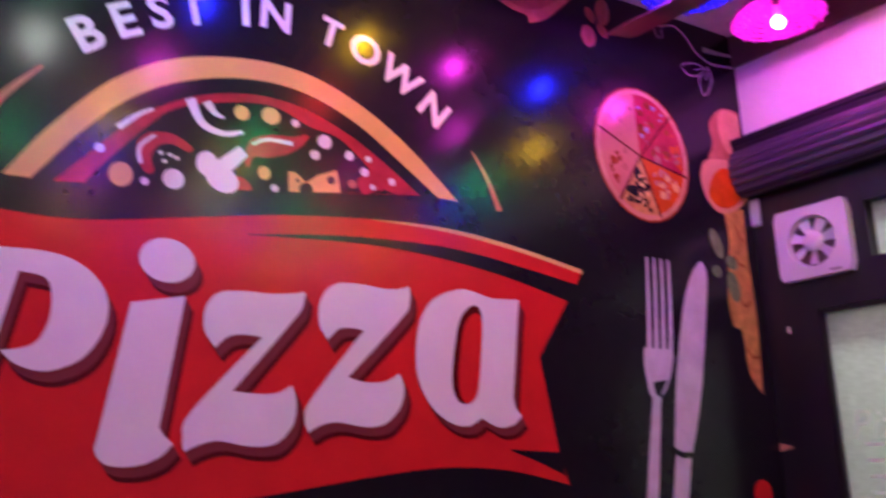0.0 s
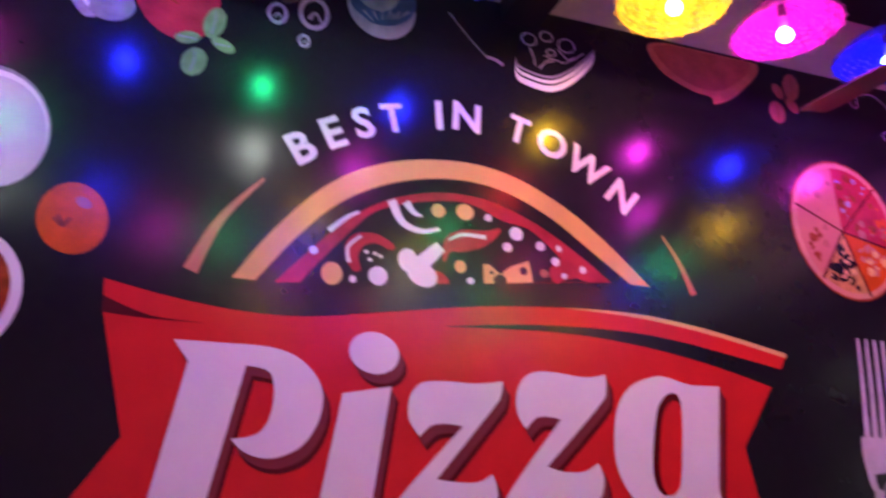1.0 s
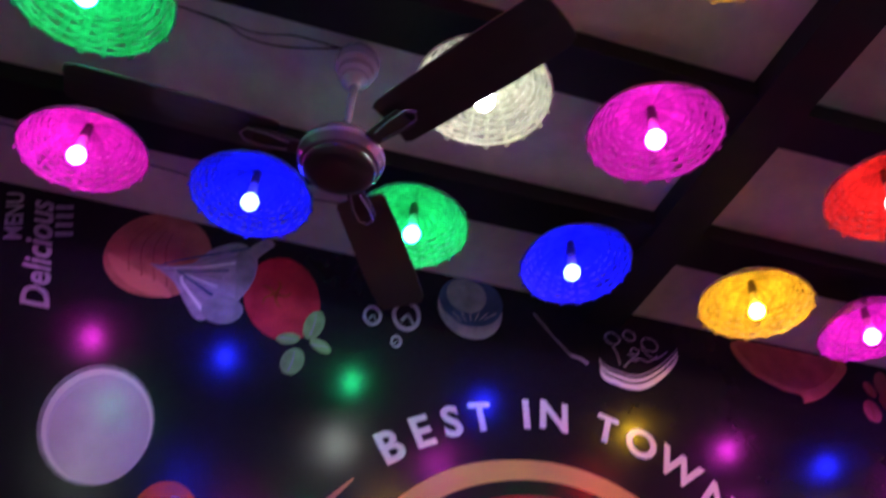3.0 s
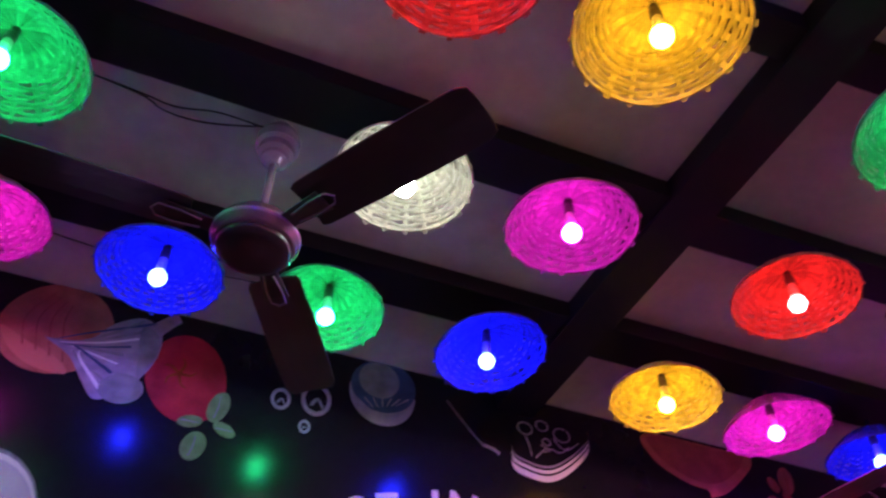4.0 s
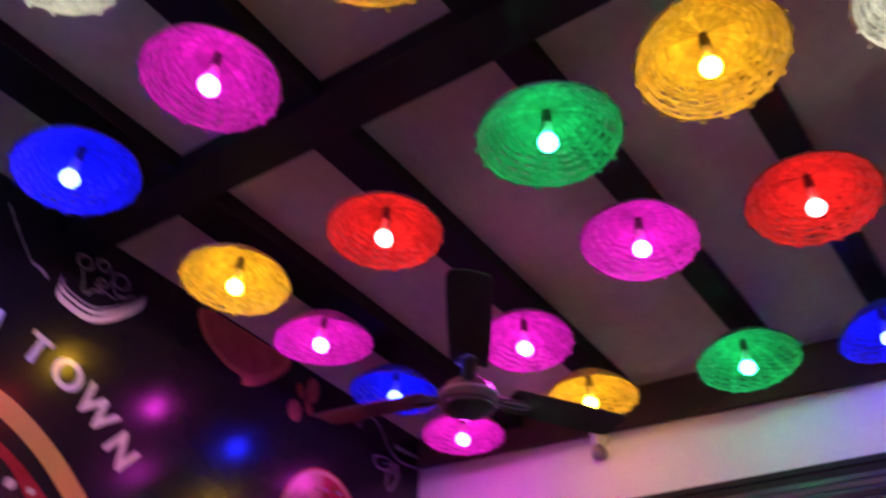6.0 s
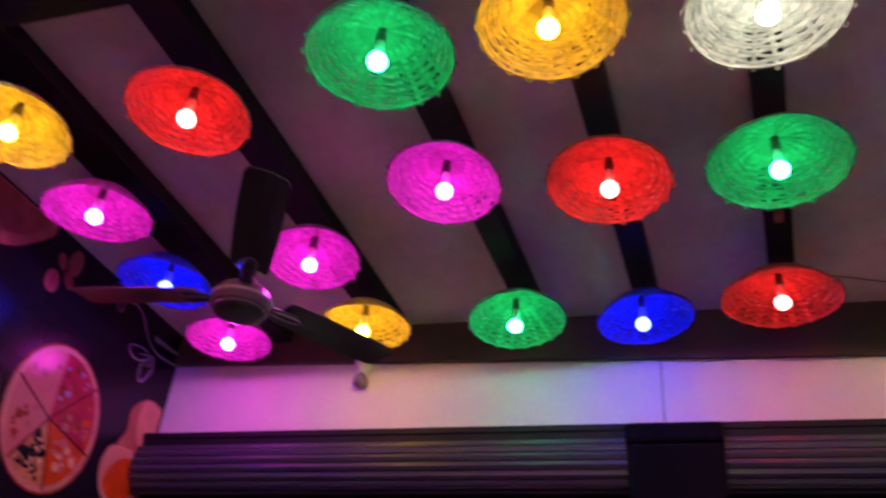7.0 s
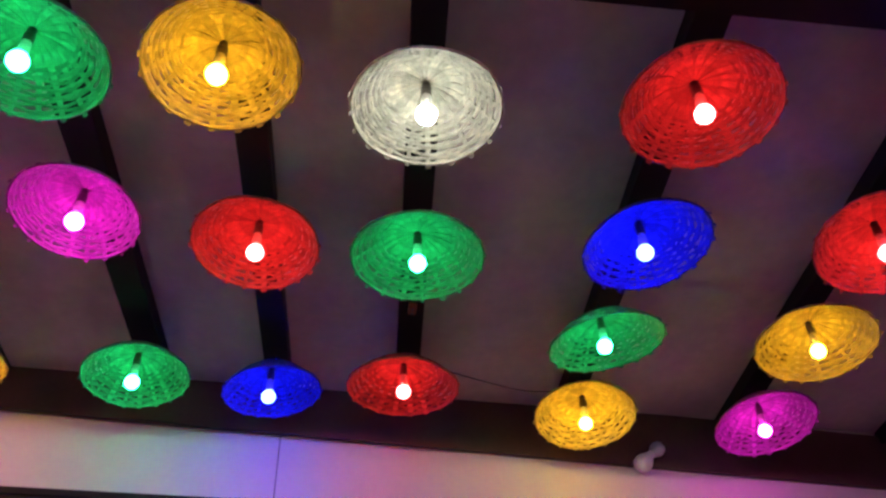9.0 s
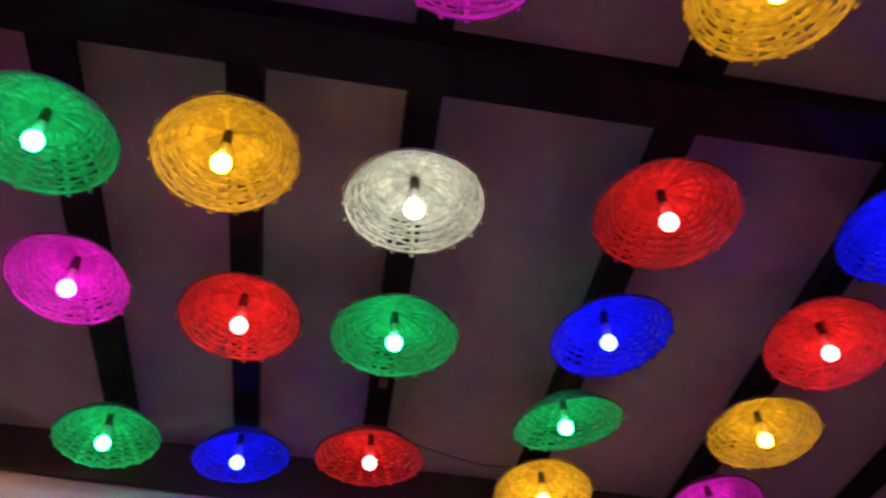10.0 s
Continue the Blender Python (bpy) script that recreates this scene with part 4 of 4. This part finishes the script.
def slat_blind(x0, x1, label):
    blind = thing("slatted_blind", label, "blind", "rolled slatted blinds", m=EAST)
    part("top_rail", boxed(x0, -0.095, 2.765, x1, -0.002, 2.792, bevel=0.004), M_BEAM, blind)
    n = 9
    for k in range(n):
        a0 = radians(78 - 150 * k / n)
        a1 = radians(78 - 150 * (k + 0.86) / n)
        bm = bmesh.new()
        cy, cz, r, r2 = -0.010, 2.655, 0.115, 0.104
        pr = [(cy - r * math.cos(a0), cz + r * math.sin(a0)), (cy - (r + 0.006) * math.cos((a0 + a1) / 2), cz + (r + 0.006) * math.sin((a0 + a1) / 2)), (cy - r * math.cos(a1), cz + r * math.sin(a1)), (cy - r2 * math.cos(a1), cz + r2 * math.sin(a1)), (cy - r2 * math.cos(a0), cz + r2 * math.sin(a0))]
        a = [bm.verts.new((x0 + 0.002, p[0], p[1])) for p in pr]
        b = [bm.verts.new((x1 - 0.002, p[0], p[1])) for p in pr]
        for i in range(5):
            bm.faces.new((a[i], b[i], b[(i + 1) % 5], a[(i + 1) % 5]))
        bm.faces.new(a)
        bm.faces.new(b)
        bmesh.ops.recalc_face_normals(bm, faces=bm.faces)
        part("slat", bm, M_SLAT, blind)
    part("core", boxed(x0 + 0.004, -0.090, 2.555, x1 - 0.004, -0.002, 2.764), M_BEAM, blind)
    return blind


slat_blind(0.006, 1.955, "rolled dark glossy slatted blind under the plaster band")
slat_blind(2.275, 4.6, "rolled dark glossy slatted blind beside the black pillar")
pillar = thing("pillar_cover", "matt black cloth-wrapped pillar between the blinds", "pillar", m=EAST)
part("wrap", boxed(1.957, -0.140, 0.0, 2.273, -0.002, 2.70, bevel=0.012), M_CLOTH, pillar)
part("top_fold", boxed(1.950, -0.146, 2.701, 2.280, -0.002, 2.776, bevel=0.014), M_CLOTH, pillar, "folded cloth top")
structure("plaster_joint", boxed(2.085, -0.0015, 2.79, 2.089, 0.001, 3.09), M_BROWN, "thin upright joint in the plaster", "trim", EAST)

fan = thing("exhaust_fan", "square white plastic exhaust fan with a round grille", "exhaust fan", m=EAST @ pose(0.268, -0.002, 2.31))
H = 0.148
bm = bmesh.new()
outer = [(-H, -H * 0.93), (H, -H * 0.93), (H, H * 0.93), (-H, H * 0.93)]
n = 40
ringv = [bm.verts.new((0.100 * math.cos(2 * math.pi * i / n), -0.040, 0.100 * math.sin(2 * math.pi * i / n))) for i in range(n)]
back = [bm.verts.new((0.094 * math.cos(2 * math.pi * i / n), -0.008, 0.094 * math.sin(2 * math.pi * i / n))) for i in range(n)]
edge, wall_edge = [], []
for i in range(n):
    a = 2 * math.pi * i / n
    k = min(H / max(abs(math.cos(a)), 1e-6), H * 0.93 / max(abs(math.sin(a)), 1e-6))
    edge.append(bm.verts.new((k * math.cos(a), -0.036, k * math.sin(a))))
    wall_edge.append(bm.verts.new((k * math.cos(a), 0.0, k * math.sin(a))))
for i in range(n):
    j = (i + 1) % n
    bm.faces.new((ringv[i], ringv[j], edge[j], edge[i]))
    bm.faces.new((edge[i], edge[j], wall_edge[j], wall_edge[i]))
    bm.faces.new((back[i], back[j], ringv[j], ringv[i]))
bmesh.ops.recalc_face_normals(bm, faces=bm.faces)
part("housing", bm, M_PLASTIC, fan)
part("duct", lathe([(0.094, 0.001), (0.0935, 0.006)], 40), M_HOLDER, fan).matrix_basis = pose(0, -0.001, 0, 90, 0, 0)
hub = part("hub", lathe([(0.038, 0.012), (0.038, 0.030), (0.030, 0.038), (0.012, 0.041)], 28), M_PLASTIC, fan, "", True)
hub.matrix_basis = pose(0, 0, 0, 90, 0, 0)
for k in range(7):
    bm = bmesh.new()
    q = [(0.034, -0.012, 0.014), (0.088, -0.024, 0.012), (0.090, 0.018, 0.026), (0.034, 0.012, 0.024)]
    a = [bm.verts.new(p) for p in q]
    b = [bm.verts.new((p[0], p[1], p[2] + 0.002)) for p in q]
    bm.faces.new(a[::-1])
    bm.faces.new(b)
    for i in range(4):
        bm.faces.new((a[i], a[(i + 1) % 4], b[(i + 1) % 4], b[i]))
    part("blade", bm, M_PLASTIC, fan).matrix_basis = pose(0, 0, 0, 90, 0, 0) @ pose(0, 0, 0, 0, 0, 360 * k / 7 + 10)
part("label_strip", boxed(0.06, -0.0375, -0.128, 0.105, -0.0365, -0.122), M_HOLDER, fan)

door = thing("glass_door", "black-framed door with a lit frosted glass pane", "door", kind="structure", m=EAST)
part("frame", box(box(box(boxed(0.236, 0.01, 0.0, 0.244, 0.06, 2.054), 0.924, 0.01, 0.0, 0.949, 0.06, 2.054), 0.245, 0.01, 2.038, 0.923, 0.06, 2.054), 0.245, 0.01, 0.0, 0.923, 0.06, 0.12), M_DARKWALL, door)
pane = part("pane", boxed(0.2445, 0.030, 0.12, 0.924, 0.038, 2.038), M_FROST, door, "frosted glass pane")
writing("lettering", "Pizza", 0.15, pose(0.425, 0.0285, 1.62, 90, 0, 0) @ pose(0, 0, 0, 0, 0, 0), M_GLASSINK, door, 0.0, 0.25)
for k in range(4):
    part("lettering_bar", boxed(0.33, 0.0275, 1.55 - 0.055 * k, 0.80 - 0.06 * (k % 2), 0.0295, 1.562 - 0.055 * k), M_GLASSINK, door)
transom = thing("transom_window", "small frosted pane over the glass door", "window", kind="structure", m=EAST)
part("pane", boxed(0.471, 0.05, 2.211, 0.949, 0.058, 2.419), M_FROST, transom)
structure("next_room", box(box(box(box(boxed(-0.3, 1.6, 0, 1.6, 1.7, 3.2), -0.3, 0.152, 0, -0.2, 1.6, 3.2), 1.5, 0.152, 0, 1.6, 1.6, 3.2), -0.3, 0.152, 3.1, 1.6, 1.6, 3.2), -0.3, 0.152, -0.1, 1.6, 1.7, 0), M_PLASTER, "pale walls of the lit room behind the glass", "wall", EAST)
data = bpy.data.lights.new("next_room_light", "AREA")
data.shape, data.size, data.size_y, data.energy, data.color = "RECTANGLE", 1.2, 0.3, 40, (0.95, 1.0, 0.95)
new("next_room_light", data).matrix_basis = EAST @ pose(0.6, 0.9, 3.05)

# small fittings high on the plaster: an unlit bulb hanging, another standing up
for u, du, dz, turn, mat, label in ((0.893, 0.0, -0.012, 178, M_DARKBULB, "white holder with an unlit dark bulb on the plaster wall"), (3.50, 0.010, 0.012, 50, M_PLASTIC, "white holder with an unlit pale bulb on the plaster wall")):
    fit = thing("bulb_holder", label, "bulb holder", "white holders on the wall", m=EAST @ pose(u, -0.001 if u < 2 else -0.024, 3.100 if u < 2 else 3.052))
    part("plate", lathe([(0.036, 0.0), (0.036, 0.022), (0.031, 0.040), (0.018, 0.052), (0.005, 0.055)], 20), M_PLASTIC, fit, "", True).matrix_basis = pose(0, 0, 0, 90, 0, 0)
    part("socket", lathe([(0.017, -0.004), (0.019, 0.002), (0.017, 0.030)], 18), M_PLASTIC, fit, "", True).matrix_basis = pose(du, -0.034, dz, 0, turn, 0)
    part("globe", lathe([(0.014, 0.030), (0.017, 0.036), (0.027, 0.050), (0.030, 0.066), (0.025, 0.083), (0.009, 0.092)], 22), mat, fit, "unlit round bulb", True).matrix_basis = pose(du, -0.034, dz, 0, turn, 0)

# small things on the black wall beside the corner
bracket = thing("blind_bracket", "small pale plastic bracket at the end of the blind", "bracket", m=EAST)
part("body", boxed(0.004, -0.014, 2.43, 0.046, -0.001, 2.545, bevel=0.004), M_PLASTIC, bracket)
pennant = boxed(0.004, -0.0022, -0.016, 0.064, -0.0006, 0.016)
for v in pennant.verts:
    if v.co.x > 0.03:
        v.co.z *= 0.12
tagged(part("sticker", pennant, M_SKIN, None), "small pink triangular sticker on the black wall", "sticker").matrix_basis = EAST @ pose(0, 0, 1.556)
hook = thing("wall_hook", "tiny pale hook beside the glass door", "hook", m=EAST)
part("body", boxed(0.104, -0.012, 1.980, 0.112, -0.001, 2.006, bevel=0.002), M_PLASTIC, hook)

# a small red-brown connector on a joist
clip = thing("cable_connector", "small red-brown cable connector on a black joist", "connector", m=pose(2.36, -0.265, BEAM_Z - 0.010))
part("block", boxed(-0.022, -0.013, -0.010, 0.022, 0.013, 0.0115, bevel=0.003), M_CONNECT, clip)
for x in (-0.010, 0.010):
    part("screw", lathe([(0.0045, -0.0125), (0.0045, -0.0102)], 10), M_FANMETAL, clip).matrix_basis = pose(x, 0, 0)
# cable along the top of the plaster
line = [EAST @ Vector((0.95 + 0.08 * i, -0.030 - 0.002 * math.sin(i), 3.112 - 0.0022 * i - 0.003 * math.sin(1.3 * i))) for i in range(24)]
tagged(part("wall_cable", tube(line, 0.003), M_CABLE, None), "thin dark cable along the top of the plaster", "cable", "loose cables")

# loose cables
for pts in ([(-1.6, 1.30, BEAM_Z - 0.002), (-0.9, 1.31, 3.215), (-0.37, 1.335, 3.19), (-0.26, 1.370, 3.19), (-0.182, 1.373, 3.19), (-0.10, 1.362, 3.20), (-0.02, 1.385, 3.262)], [(-0.9, 1.315, 3.218), (-0.366, 1.343, 3.20), (-0.24, 1.358, 3.20), (-0.14, 1.345, 3.21), (-0.02, 1.395, 3.266)],
            [(-1.5, 1.93, 3.27), (-0.7, 1.97, 3.265), (-0.3, 2.0, 3.26), (0.2, 1.97, 3.27)],
            [(2.63, -0.26, 3.20), (2.68, -0.45, 3.175), (2.76, -0.72, 3.165), (2.79, -0.93, 3.20)]):
    p3 = [Vector(p) for p in pts]
    line = [p3[0].lerp(p3[1], 0.0)]
    for i in range(len(p3) - 1):
        a, b, c, d = p3[max(i - 1, 0)], p3[i], p3[i + 1], p3[min(i + 2, len(p3) - 1)]
        for s in range(1, 7):
            t = s / 6
            line.append(0.5 * (2 * b + (c - a) * t + (2 * a - 5 * b + 4 * c - d) * t * t + (3 * b - a - 3 * c + d) * t ** 3))
    tagged(part("loose_cable", tube(line, 0.0022), M_CABLE, None), "thin black cable slung below the ceiling", "cable", "loose cables")
